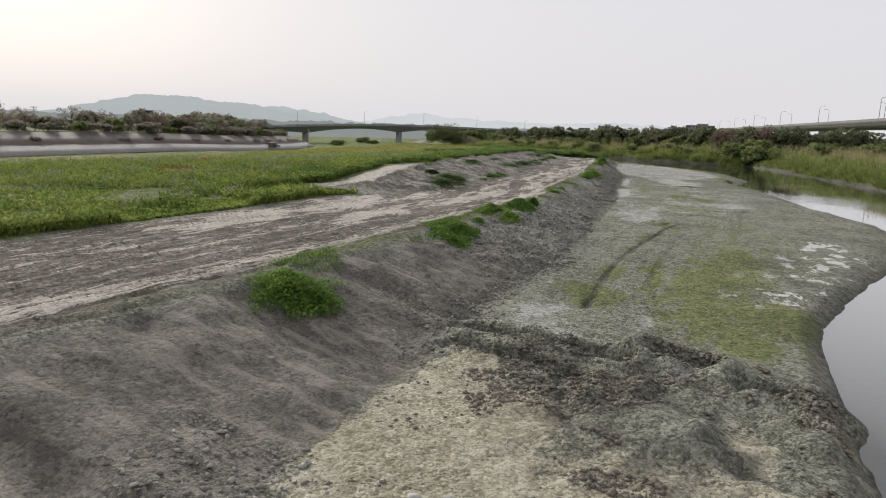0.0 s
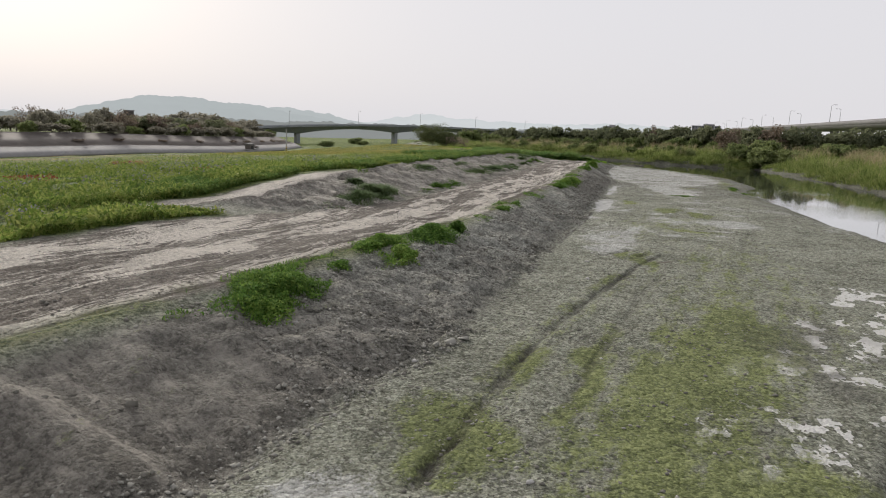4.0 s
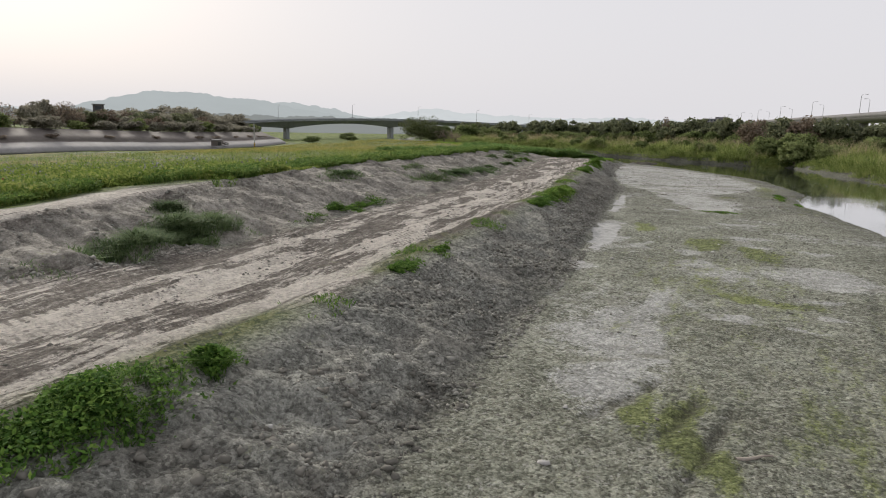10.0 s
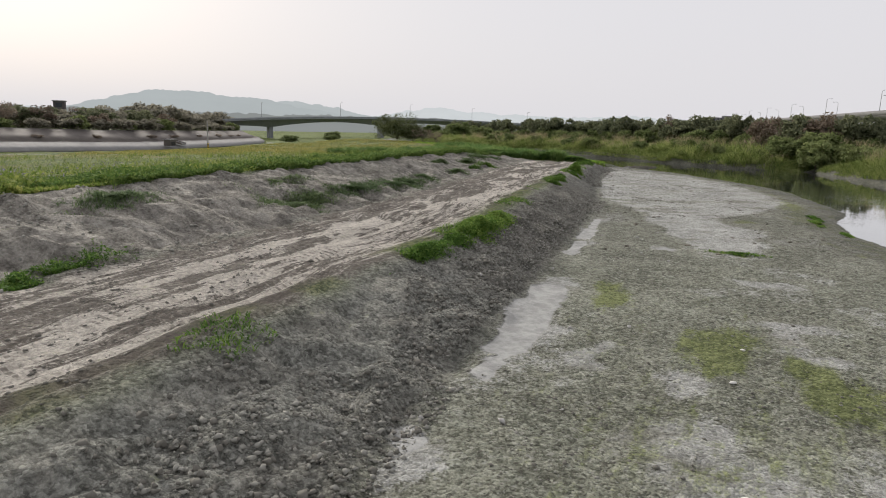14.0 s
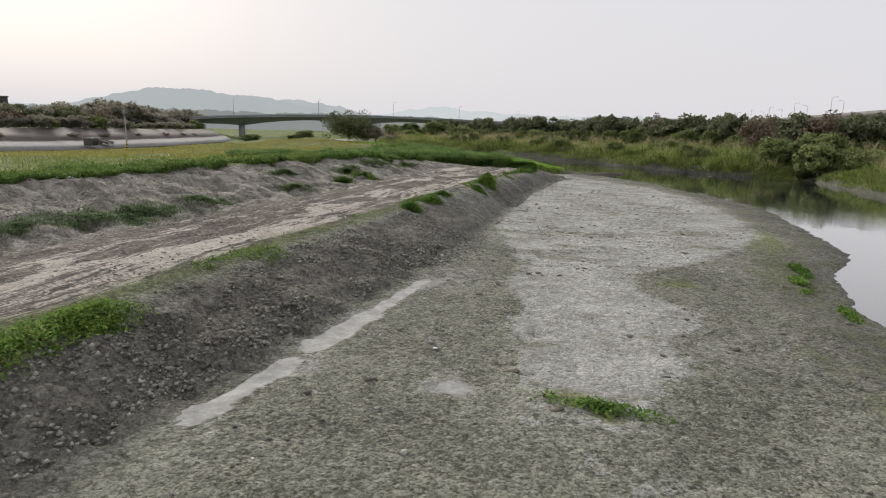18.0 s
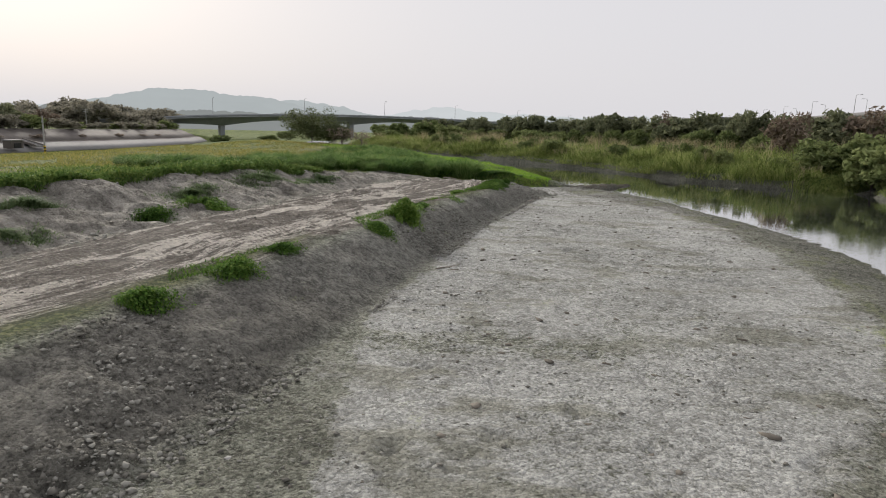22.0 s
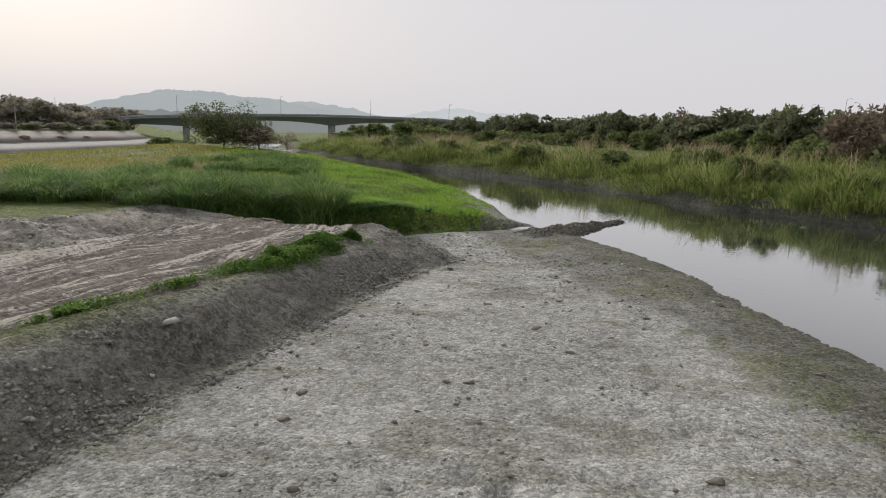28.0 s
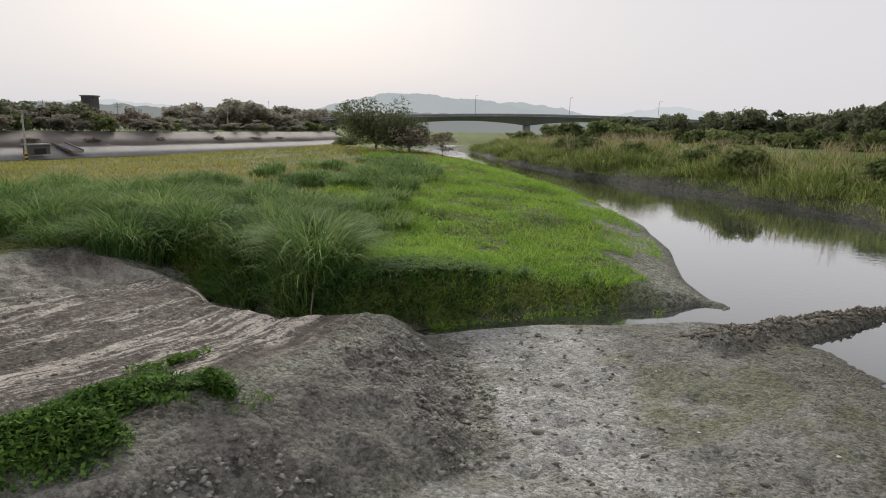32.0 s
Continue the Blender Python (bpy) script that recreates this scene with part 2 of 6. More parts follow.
# ---- ground plan: lines across the walk, as functions of y ----
def crest_x(y):
    return along(y, -60, -42, 0, -16.5, 14, -9.2, 20, -5.9, 26, -3.0, 34, 0.9, 38, 2.8, 44, 5.6, 54, 9.3, 66, 13.2, 76, 16.6, 83, 19.0, 91, 21.1, 99, 23.0, 112, 26.8, 125, 30.0, 139, 34.0, 146, 35.7, 150, 36.6, 153, 36.9, 156, 36.6, 165, 33)


def foot_x(y):
    return along(y, -60, -32, 0, -7.5, 12, -2.6, 21.8, 1.0, 27, 3.2, 31, 5.6, 36, 7.4, 42.5, 9.3, 53, 12.8, 60, 15.2, 75, 20.0, 90.6, 24.6, 105, 28.6, 114, 30.2, 121, 31.6, 131.6, 33.7, 141, 36.5, 148.6, 38.6, 152, 40.4, 154, 39.4, 156, 38.2, 158, 36.4, 165, 34)


def bank_foot_x(y):
    return along(y, -60, -60, 0, -28, 24.6, -17.2, 35.8, -11.6, 44, -8.4, 49.5, -3.4, 54, 0.3, 60, 3.0, 72.5, 7.0, 83.5, 10.7, 99, 15.3, 119, 20.4, 132, 23.1, 147, 26.2, 165, 30)


def bank_top_x(y):
    return along(y, -60, -63, 0, -31, 24.6, -20, 44, -12, 51, -5.6, 57, -4.2, 66.5, -2.6, 78, 0.0, 91.5, 3.6, 105, 8.4, 116, 11.4, 131, 15.8, 146, 21.5, 165, 25)


def bank_top_z(y):
    return along(y, -60, 1.25, 44, 1.3, 50, 1.8, 56, 2.35, 65, 2.5, 120, 2.4, 138, 2.2, 146, 1.5, 152, 0.8, 175, 0.8)


def road_z(y):
    return along(y, -60, 1.1, 118, 1.12, 135, 0.9, 148, 0.6, 156, 0.35, 170, 0.3)


def flat_z(y):
    return along(y, -60, -0.3, 30, -0.3, 45, -0.2, 90, -0.25, 150, -0.5, 170, -0.55)


def shore_x(y):
    base = along(y, -60, -14, 0, 3.5, 11.8, 8.6, 23.2, 14.2, 34.6, 24.3, 45, 33, 54.6, 37.0, 66, 37.8, 83, 42, 95.5, 44.0, 102.7, 46.8, 108, 50.8, 118, 53.2, 130, 55, 138, 54, 145, 53, 152, 51.5, 158, 50, 162, 48, 165, 45.2)
    return base


def far_x(y):
    """Waterline of the far bank, with the mouth of a side creek by y = 166."""
    return along(y, -60, 38, 0, 48, 60, 58, 94, 64.5, 120, 70, 147, 75.5, 160, 77.5, 165, 78, 167.5, 84, 169.5, 71.5, 175, 67.2, 181, 61.5, 188, 57.5, 192, 55, 200, 49.3, 208, 41.5, 216, 33.4, 227, 23.5, 240, 14, 255, 5, 275, -9, 400, -16)


def pen_x(y):
    """Waterline of the green peninsula."""
    return along(y, 158, 45.5, 165, 45.2, 169, 43.8, 176, 42.6, 183, 40.4, 194, 36.0, 207, 28.4, 217, 22.0, 236, 10.5, 255, -6, 275, -13, 400, -20)


def creek_y(x):
    return along(x, 6, 153, 14, 155.5, 19.5, 157.2, 26, 156.7, 30, 156.2, 32, 155.0, 34.5, 154.8, 36, 156.2, 38, 158.2, 39.6, 159.8, 44.6, 162.8, 52, 168)


def levee_x(y):
    return along(y, -300, -190, 0, -112, 60, -97, 121, -80, 165, -68, 205, -58, 250, -56, 310, -63, 350, -75, 385, -96, 600, -225)


def far_fall(y):
    """The valley floor falls gently far downstream."""
    return along(y, -300, 0, 250, 0, 400, -2.2, 700, -4, 4000, -5)


def levee_sink(y):
    """How much lower the levee and its foot lie farther down the valley."""
    return along(y, -300, 0, 165, 0, 205, -0.9, 250, -1.4, 700, -1.4)


WATER_Z = -0.85


def profile(x, y, xs, zs):
    z = np.where(x < xs[0], zs[0], zs[-1])
    for a, b, za, zb in zip(xs[:-1], xs[1:], zs[:-1], zs[1:]):
        w = np.maximum(b - a, 1e-3)
        t = (x - a) / w
        z = np.where((x >= a) & (x < b), za + (zb - za) * np.clip(t, 0, 1), z)
    return z


def base_south(x, y):
    o = np.zeros_like(y)
    lx, h, g, c, f, w, b = levee_x(y), bank_top_x(y), bank_foot_x(y), crest_x(y), foot_x(y), shore_x(y), far_x(y)
    rz, fz, hz, ls = road_z(y), flat_z(y), bank_top_z(y), levee_sink(y)
    xs = [lx - 11, lx - 4.8, lx - 3.3, lx, lx + 6, h - 22, h - 1.5, h, g, (g + c) / 2, c - 0.4, c + 0.3, f, w - along(y, 8, 0.4, 24, 0.4, 45, 3), w, w + 3, b - 3, b, b + 0.5, b + 1.4, b + 9, b + 40]
    zs = [ls + 2.3, ls - 0.1, ls - 0.2, ls - 1.9, ls - 1.4, 0.45 * hz + 0.25, hz - 0.1, hz, rz + 0.1, rz - 0.02, rz + 0.05, rz - 0.1, fz, fz - 0.12, o + WATER_Z, o - 1.7, o - 1.7, o + WATER_Z, o - 0.4, o + 0.25, o + 1.3, o + 1.7]
    return profile(x, y, xs, zs)


def base_north(x, y):
    o = np.zeros_like(y)
    lx, p, b, ls = levee_x(y), pen_x(y), far_x(y), levee_sink(y)
    low = smooth(225, 270, y)
    xs = [lx - 11, lx - 4.8, lx - 3.3, lx, lx + 8, np.maximum(p - 25, lx + 10), np.maximum(p - 10, lx + 12), np.maximum(p - 4, lx + 13), p - 1, p, p + 2.5, b - 3, b, b + 0.5, b + 1.4, b + 9, b + 40]
    zs = [ls + 2.3, ls - 0.1, ls - 0.2, ls - 1.9, ls - 1.4, 0.9 - 1.9 * low, 0.55 - 1.4 * low, 0.0 - 0.7 * low, o - 0.55, o + WATER_Z, o - 1.7, o - 1.7, o + WATER_Z, o - 0.4, o + 0.25, o + 1.3, o + 1.7]
    return profile(x, y, xs, zs)


hole_rng = np.random.default_rng(15)
HOLES = [(30.7, 89.3, 0.32), (41.6, 151.7, 0.24), (41.7, 153.8, 0.22), (41.9, 155.7, 0.22), (35.8, 122.3, 0.32), (32.8, 117.1, 0.28), (36.2, 117.2, 0.3), (36.2, 127.5, 0.26)]
for _ in range(70):
    hy = hole_rng.uniform(88, 160)
    HOLES.append((float(foot_x(hy)) + hole_rng.uniform(1, 13), hy, hole_rng.uniform(0.16, 0.28)))


def line_dist(x, y, a, b):
    ax, ay, bx, by = *a, *b
    dx, dy = bx - ax, by - ay
    t = np.clip(((x - ax) * dx + (y - ay) * dy) / (dx * dx + dy * dy), 0, 1)
    return np.hypot(x - ax - t * dx, y - ay - t * dy), t


WHEEL_RUTS = [[(5.2, 23.0), (5.6, 23.9), (8.0, 30.1), (9.6, 33.7), (11.8, 37.8), (15.3, 44.0), (18.1, 48.1)], [(7.4, 24.0), (8.4, 26.3), (10.2, 30.4), (14.1, 38.8), (16.7, 43.5)],
              [(15.2, 45.4), (16.1, 46.7), (17.0, 47.9)], [(13.9, 46.4), (14.5, 47.0), (16.6, 49.1)], [(22.0, 48.0), (25.0, 54.0), (29.0, 61.0)]]


def rut_field(x, y):
    """Distance to the nearest old wheel rut, and how clear it is there."""
    d, a = np.full_like(x, 9.0), np.zeros_like(x)
    for k, line in enumerate(WHEEL_RUTS):
        n = len(line) - 1
        for i in range(n):
            dist, t = line_dist(x, y, line[i], line[i + 1])
            s = (i + t) / n
            clear = smooth(0, 0.12, s) * (1 - smooth(0.88, 1, s)) * (1.0, 0.45, 0.6, 0.5, 0.3)[k] * (0.55 + 0.45 * smooth(0.4, 0.6, vnoise(x, y, 3.0, 401)))
            near = dist < d
            d, a = np.where(near, dist, d), np.where(near, clear, a)
    return d + (vnoise(x, y, 0.6, 404) - 0.5) * 0.12, a


TRENCHES = [((0.6, 20.2), (5.3, 17.8), 0.30), ((0.2, 18.6), (3.6, 16.4), 0.26), ((6.2, 18.2), (7.6, 17.6), 0.3), ((8.0, 15.9), (9.8, 15.2), 0.3)]


def trench_shade(x, y):
    best = np.zeros_like(x)
    for a, b, w in TRENCHES:
        dist, t = line_dist(x, y, a, b)
        best = np.maximum(best, smooth(1.5 * w, 0.7 * w, dist + (vnoise(x, y, 0.5, 411) - 0.5) * 0.2))
    return best


def ground_z(x, y, detail=True):
    x, y = np.asarray(x, float), np.asarray(y, float)
    wob = (fbm(x, y, 5.0, 2, 3) - 0.5) * 0.9
    xx = x + wob
    south = (base_south(xx - 0.3, y) + base_south(xx, y) + base_south(xx + 0.3, y)) / 3
    north = base_north(x + wob * 1.3, y)
    d = y - creek_y(x) + (fbm(x, y, 2.0, 2, 5) - 0.5) * 0.8
    into = smooth(24, 29, x)
    gully = -0.95 + 0 * north
    north = north * (1 - into) + into * np.where(d < 3.7, gully + (north - gully) * smooth(2.2, 3.2, d), north)
    z = np.where(d < 0, south, south + (north - south) * smooth(0, 0.9 + 3.5 * (1 - into), d))
    z = z + into * np.exp(-((d - 2.4) / 0.8) ** 2) * (fbm(x, y, 0.9, 2, 8) - 0.5) * 0.5
    # spit of mud into the river
    dist, t = line_dist(x, y, (44.5, 160.6), (51.7, 169.2))
    spit = -0.35 - 0.35 * t - (dist / (0.9 - 0.45 * t)) ** 2 * 0.35
    z = np.maximum(z, np.where(dist < 2.2, spit + (fbm(x, y, 0.8, 2, 9) - 0.5) * 0.4, -9))
    z = z + far_fall(y)
    if not detail:
        return z
    c, f, g, h = crest_x(y), foot_x(y), bank_foot_x(y), bank_top_x(y)
    near = smooth(-25, -5, y) * (1 - smooth(200, 260, y))
    on_slope = smooth(c - 0.3, c + 0.8, x) * (1 - smooth(f - 0.2, f + 0.8, x)) * (d < 0.5)
    on_road = smooth(g - 0.5, g + 1, x) * (1 - smooth(c - 0.6, c + 0.1, x)) * (d < 0)
    on_bank = smooth(h - 0.5, h + 0.5, x) * (1 - smooth(g - 0.5, g + 0.5, x)) * (d < 0) * smooth(47, 52, y)
    on_flat = smooth(f, f + 1, x) * (d < 0) * (z > WATER_Z)
    z = z + near * on_slope * ((fbm(x, y, 1.6, 3, 20) - 0.5) * 0.45 + (vnoise(x, y, 0.55, 25) - 0.5) * 0.30 * smooth(18, 34, y) * (1 - 0.75 * smooth(100, 116, y) * (1 - smooth(134, 144, y))) + np.random.default_rng(3).normal(0, 0.035, x.shape) * smooth(18, 34, y) * (1 - 0.6 * smooth(100, 116, y)) - 0.34 * smooth(0.45, 0.75, vnoise(x * 0.35 + y * 0.9, x * 0.1, 1.3, 27)) * (1 - smooth(22, 30, y)))
    run, fall_line = y * 0.94 + x * 0.34 + (fbm(x, y, 3.0, 2, 31) - 0.5) * 2.4, (x * 0.94 - y * 0.34) * 0.3
    gully = vnoise(run, fall_line, 1.5, 33)
    z = z + near * on_bank * ((fbm(x, y, 3.4, 3, 30) - 0.5) * 0.75 - 0.42 * smooth(0.55, 0.85, gully) - 0.16 * smooth(0.5, 0.8, vnoise(run, fall_line * 1.5, 0.6, 34)) + (fbm(x, y, 0.9, 3, 36) - 0.5) * 0.55 + np.random.default_rng(5).normal(0, 0.03, x.shape))
    u = (x - c) + (fbm(x, y, 9.0, 2, 41) - 0.5) * 2.0
    ruts = np.abs(np.sin(u * 2.1 + 1.2 * np.sin(u * 0.7) + 0.8 * vnoise(x, y, 6.0, 46))) ** 0.7
    fine_ruts = np.abs(np.sin(u * 5.2 + 2.0 * vnoise(x, y, 7.0, 47))) - 0.6
    ledge = 0.13 * smooth(-1.15, -1.45, -np.abs(u + 0.0)) * smooth(44, 50, y) * (1 - smooth(80, 92, y))
    z = z + near * on_road * (0.10 * fine_ruts * smooth(0.4, 0.6, vnoise(x * 0.5, y * 0.2, 1.5, 48)) - ledge + 0.12 * (ruts - 0.6) * smooth(0.3, 0.6, fbm(x * 0.35 + 50, y * 0.12, 2.0, 2, 43)) + (vnoise(x, y, 0.35, 44) - 0.5) * 0.06 + (fbm(x, y, 3.0, 2, 45) - 0.5) * 0.14)
    z = z + near * on_flat * ((fbm(x, y, 2.5, 3, 50) - 0.5) * 0.10 + (vnoise(x, y, 0.45, 55) - 0.5) * 0.07 + np.random.default_rng(4).normal(0, 0.009, x.shape))
    rd, ra = rut_field(x, y)
    z = z - ra * (0.17 * np.exp(-(rd / 0.16) ** 2) - 0.02 * np.exp(-((rd - 0.34) / 0.16) ** 2))
    # churned mud and trenches left by a digger
    churn = np.exp(-(((x - 5.5) / 4.2) ** 2 + ((y - 14.2) / 4.4) ** 2) ** 2) * (x > f)
    z = z + churn * ((fbm(x, y, 1.8, 3, 70) - 0.45) * 0.6 + (vnoise(x, y, 0.5, 72) - 0.5) * 0.34)
    for a, b, w in TRENCHES:
        dist, t = line_dist(x, y, a, b)
        dist = dist + (vnoise(x, y, 0.5, 411) - 0.5) * 0.2
        z = z - 0.55 * smooth(1.25 * w, 0.7 * w, dist) + 0.20 * np.exp(-((dist - 2.2 * w) / 0.3) ** 2) * (0.5 + vnoise(x, y, 0.6, 413))
    for mx, my, mr, mh in ((8.3, 17.0, 0.75, 0.45), (9.3, 14.6, 0.9, 0.4), (6.3, 18.6, 0.8, 0.3), (7.2, 15.6, 0.9, 0.35), (3.9, 15.2, 0.9, 0.3), (2.4, 18.0, 0.7, 0.3), (5.4, 13.2, 1.0, 0.35), (8.0, 12.6, 0.8, 0.3)):
        z = z + 0.6 * mh * np.exp(-(((x - mx) ** 2 + (y - my) ** 2) / mr ** 2)) * (0.55 + 0.9 * vnoise(x, y, 0.45, 415))
    # footprints and bird holes in the dry mud
    for hx, hy, hr in HOLES:
        near_hole = (np.abs(x - hx) < 1.2) & (np.abs(y - hy) < 1.2)
        if near_hole.any():
            q = np.hypot(x[near_hole] - hx, y[near_hole] - hy) / hr
            z[near_hole] += -0.16 * np.exp(-q ** 2) + 0.03 * np.exp(-(q - 1.7) ** 2 * 4)
    far_right = smooth(far_x(y) + 2, far_x(y) + 9, x)
    z = z + far_right * (fbm(x, y, 9.0, 3, 80) - 0.5) * 0.9
    mound = (d > 2.5) * (1 - smooth(pen_x(y) - 5, pen_x(y) - 2, x)) * smooth(0, 10, x) * smooth(156, 160, y)
    z = z + mound * (fbm(x, y, 3.2, 3, 85) - 0.45) * 0.8
    ripple = on_flat * smooth(100, 112, y) * (1 - smooth(138, 146, y)) * smooth(0.4, 0.6, vnoise(x, y, 6.0, 86))
    z = z + ripple * 0.035 * np.sin(y * 4.2 + 2.5 * fbm(x, y, 5.0, 2, 87) + 0.25 * x)
    field = (1 - smooth(h - 3, h - 0.5, x)) * smooth(levee_x(y) + 2, levee_x(y) + 8, x)
    z = z + field * (fbm(x, y, 6.0, 3, 90) - 0.5) * 0.35
    return z


def graded(spans):
    out = [spans[0][0]]
    for a, b, step in spans:
        n = max(1, round((b - a) / step))
        out += list(np.linspace(a, b, n + 1)[1:])
    return np.array(out)

# ---- ground: one sheet to the horizon ----
def spots(x, y, *ells):
    """How far inside any of some soft ellipses (x, y, half width, half length) a place lies; they lie along the dike."""
    best = np.zeros_like(x)
    x, y = x + (fbm(x, y, 2.2, 3, 301) - 0.5) * 2.2, y + (fbm(x, y, 2.2, 3, 305) - 0.5) * 3.0
    for ex, ey, rx, ry in ells:
        dx, dy = x - ex, y - ey
        a, b = dx * 0.94 - dy * 0.34, dx * 0.34 + dy * 0.94
        best = np.maximum(best, np.exp(-((a / rx) ** 2 + (b / ry) ** 2)))
    return best


# silty pools at the slope foot, sky sheen painted pale: from, to, half width
POOLS = [((19.0, 68.6), (19.9, 71.9), 0.62), ((19.9, 71.9), (21.1, 75.6), 0.75), ((22.9, 82.6), (24.0, 86.0), 0.34), ((24.3, 87.0), (25.4, 90.4), 0.40), ((25.4, 90.4), (26.8, 95.4), 0.28), ((18.2, 66.6), (18.6, 67.6), 0.3)]


def ground_masks(x, y, z):
    c, f, g, h, w, b, p = crest_x(y), foot_x(y), bank_foot_x(y), bank_top_x(y), shore_x(y), far_x(y), pen_x(y)
    n1, n2, n3 = fbm(x, y, 4.0, 4, 101), fbm(x, y, 1.2, 3, 105), fbm(x, y, 12.0, 3, 109)
    d = y - creek_y(x)
    south = d < 0.3
    flat = smooth(f - 0.1, f + 0.5, x + (n2 - 0.5)) * south * (x < b - 5)
    band_l = f + along(y, 80, 6.0, 87, 5.5, 92, 5.2, 98.5, 4.3, 101, 3.4, 106, 2.4, 108, 1.0, 110, 0.5, 120, 0.2)
    band_r = along(y, 82, 32.4, 88, 34.6, 92.6, 36.6, 95.5, 35.2, 98.5, 35.6, 101, 39.2, 104, 42.0, 108, 45.0, 113, 47.6, 118, 48.6, 124, 49.2, 138, 50.4, 145, 50.0, 152, 48.2, 157, 46.6, 162, 44)
    xn = x + (n1 - 0.5) * 2.2 + (n2 - 0.5) * 1.2
    far_flat = smooth(band_l - 0.8, band_l + 0.6, xn) * (1 - smooth(band_r - 0.8, band_r + 1.2, xn)) * smooth(81, 88, y + (n1 - 0.5) * 8)
    pale = spots(x, y, (3.4, 21.8, 1.3, 2.2), (6.8, 21.8, 0.35, 1.2), (6.4, 17.0, 0.5, 0.6), (16.2, 52, 1.9, 4.4), (14.6, 48.3, 1.3, 1.6), (18.6, 56.5, 1.2, 2.5), (20.6, 54.3, 1.2, 0.35), (22.6, 61.4, 2.2, 1.5), (27.4, 70.8, 0.7, 1.8), (27.6, 68.6, 1.3, 0.6), (23.3, 66.4, 0.8, 1.4), (22.4, 63.4, 1.2, 1.2), (21.4, 67.8, 0.5, 0.5), (27.0, 61.5, 2.4, 2.4), (22.0, 61.0, 1.4, 1.0), (21.4, 68.3, 0.7, 0.6), (24.5, 54.9, 0.7, 0.5), (22.4, 52.9, 0.5, 0.3), (29.9, 67.4, 0.8, 0.8), (24.2, 58, 0.9, 0.4), (17.4, 62.9, 0.4, 1.4), (20.2, 70.5, 0.8, 2.0), (28, 72, 1.8, 1.0),
                 (21.1, 76.2, 0.9, 1.6), (23.6, 84.5, 0.45, 2.2), (25.0, 89.0, 0.45, 2.6), (26.6, 94, 0.4, 3.0), (28.2, 84.7, 0.8, 0.7), (32.0, 88, 1.6, 4.0),
                 (17.0, 62.5, 0.8, 1.4), (30, 78, 1.5, 1.0))
    crust = np.maximum(0.95 * pale, far_flat * (0.60 + 0.35 * smooth(0.36, 0.6, n1)))
    crust = crust * (1 - 0.55 * np.exp(-((y - 109 + 2 * (n1 - 0.5)) / 1.7) ** 2) * (1 - smooth(37, 40, x)))
    crust = np.maximum(crust, 0.42 * smooth(0.52, 0.68, n1) * smooth(30, 60, y))
    dapple_gleam = spots(x, y, (14.0, 27.5, 2.0, 4.0), (18.5, 30.5, 2.6, 4.5), (22.0, 36.5, 1.8, 4.5))
    tan = spots(x, y, (0.6, 14.4, 2.2, 2.4), (-0.6, 12.0, 2.6, 2.6), (3.6, 10.5, 3.0, 2.0), (9.5, 14.0, 0.5, 1.0), (0.6, 16.6, 1.2, 0.8), (6.4, 13.0, 0.5, 1.3), (9.2, 11.6, 0.9, 0.9)) * 1.0
    alg = spots(x, y, (9.6, 20.2, 1.4, 2.2), (12.4, 22.5, 1.6, 3.0), (15.5, 33, 1.5, 6), (10.4, 24.5, 2.2, 5.5), (12.8, 30, 1.6, 6.0), (9.6, 29, 0.5, 5.0), (6.3, 25.6, 1.6, 1.6), (16.2, 45.8, 0.6, 2.4), (15.6, 47, 0.3, 1.2), (22.3, 57, 1.8, 0.9), (24.9, 69.5, 1.1, 2.5), (23.3, 75.1, 0.8, 2.0), (26.6, 66.4, 0.8, 2.0), (37, 96.5, 1.2, 1.6), (43.6, 100.5, 1.2, 4.5), (46, 108, 1.0, 5), (31.0, 84.2, 1.2, 0.4))
    alg = np.maximum(alg, 0.36 * spots(x, y, (20, 44, 4.0, 12), (22, 60, 4.0, 12), (17, 36, 4.5, 8)))
    wide_e = along(y, 100, 0, 140, 0, 152, 3.0, 162, 4.0)
    edge = smooth(w - 5.0 - wide_e, w - 3.2 - wide_e, x + (n1 - 0.5) * 2.5 + (n2 - 0.5)) * south * smooth(60, 90, y) + smooth(w - 1.2, w - 0.3, x + (n1 - 0.5)) * south * (1 - smooth(60, 90, y)) * 0.6
    alg = np.maximum(alg, edge * 0.6 * smooth(60, 90, y) * smooth(0.4, 0.7, n2 + (n1 - 0.5)))
    churn = np.exp(-(((x - 6.0) / 3.8) ** 2 + ((y - 14.2) / 4.2) ** 2) ** 2) * smooth(0.35, 0.55, n2 + (n1 - 0.5) * 0.8)
    wet = np.maximum(np.maximum((1 - smooth(WATER_Z + 0.02, WATER_Z + 0.28, z)) * (1 - smooth(240, 290, y)) * smooth(-120, -60, y) * (x > levee_x(y) + 32), 0.62 * churn), edge * 0.72)
    wet = np.maximum(wet, spots(x, y, (17.5, 31, 2.2, 4.5)) * smooth(0.5, 0.6, n2) * 0.9)
    # trenches darkened through the wet mask in place of their shade
    wet = np.maximum(wet, trench_shade(x, y))
    wet = np.maximum(wet, 0.75 * spots(x, y, (45.6, 156.2, 2.2, 2.6), (47.8, 154.0, 1.6, 2.6), (44.2, 158.4, 1.0, 0.8), (47.4, 150.0, 2.0, 4.0)) * smooth(0.34, 0.5, n2))
    wet = np.maximum(wet, 0.5 * flat * (xn > band_r) * smooth(84, 90, y) * (1 - smooth(112, 120, y)) * (0.7 + 0.6 * (n1 - 0.3)))
    rut_d, rut_a = rut_field(x, y)
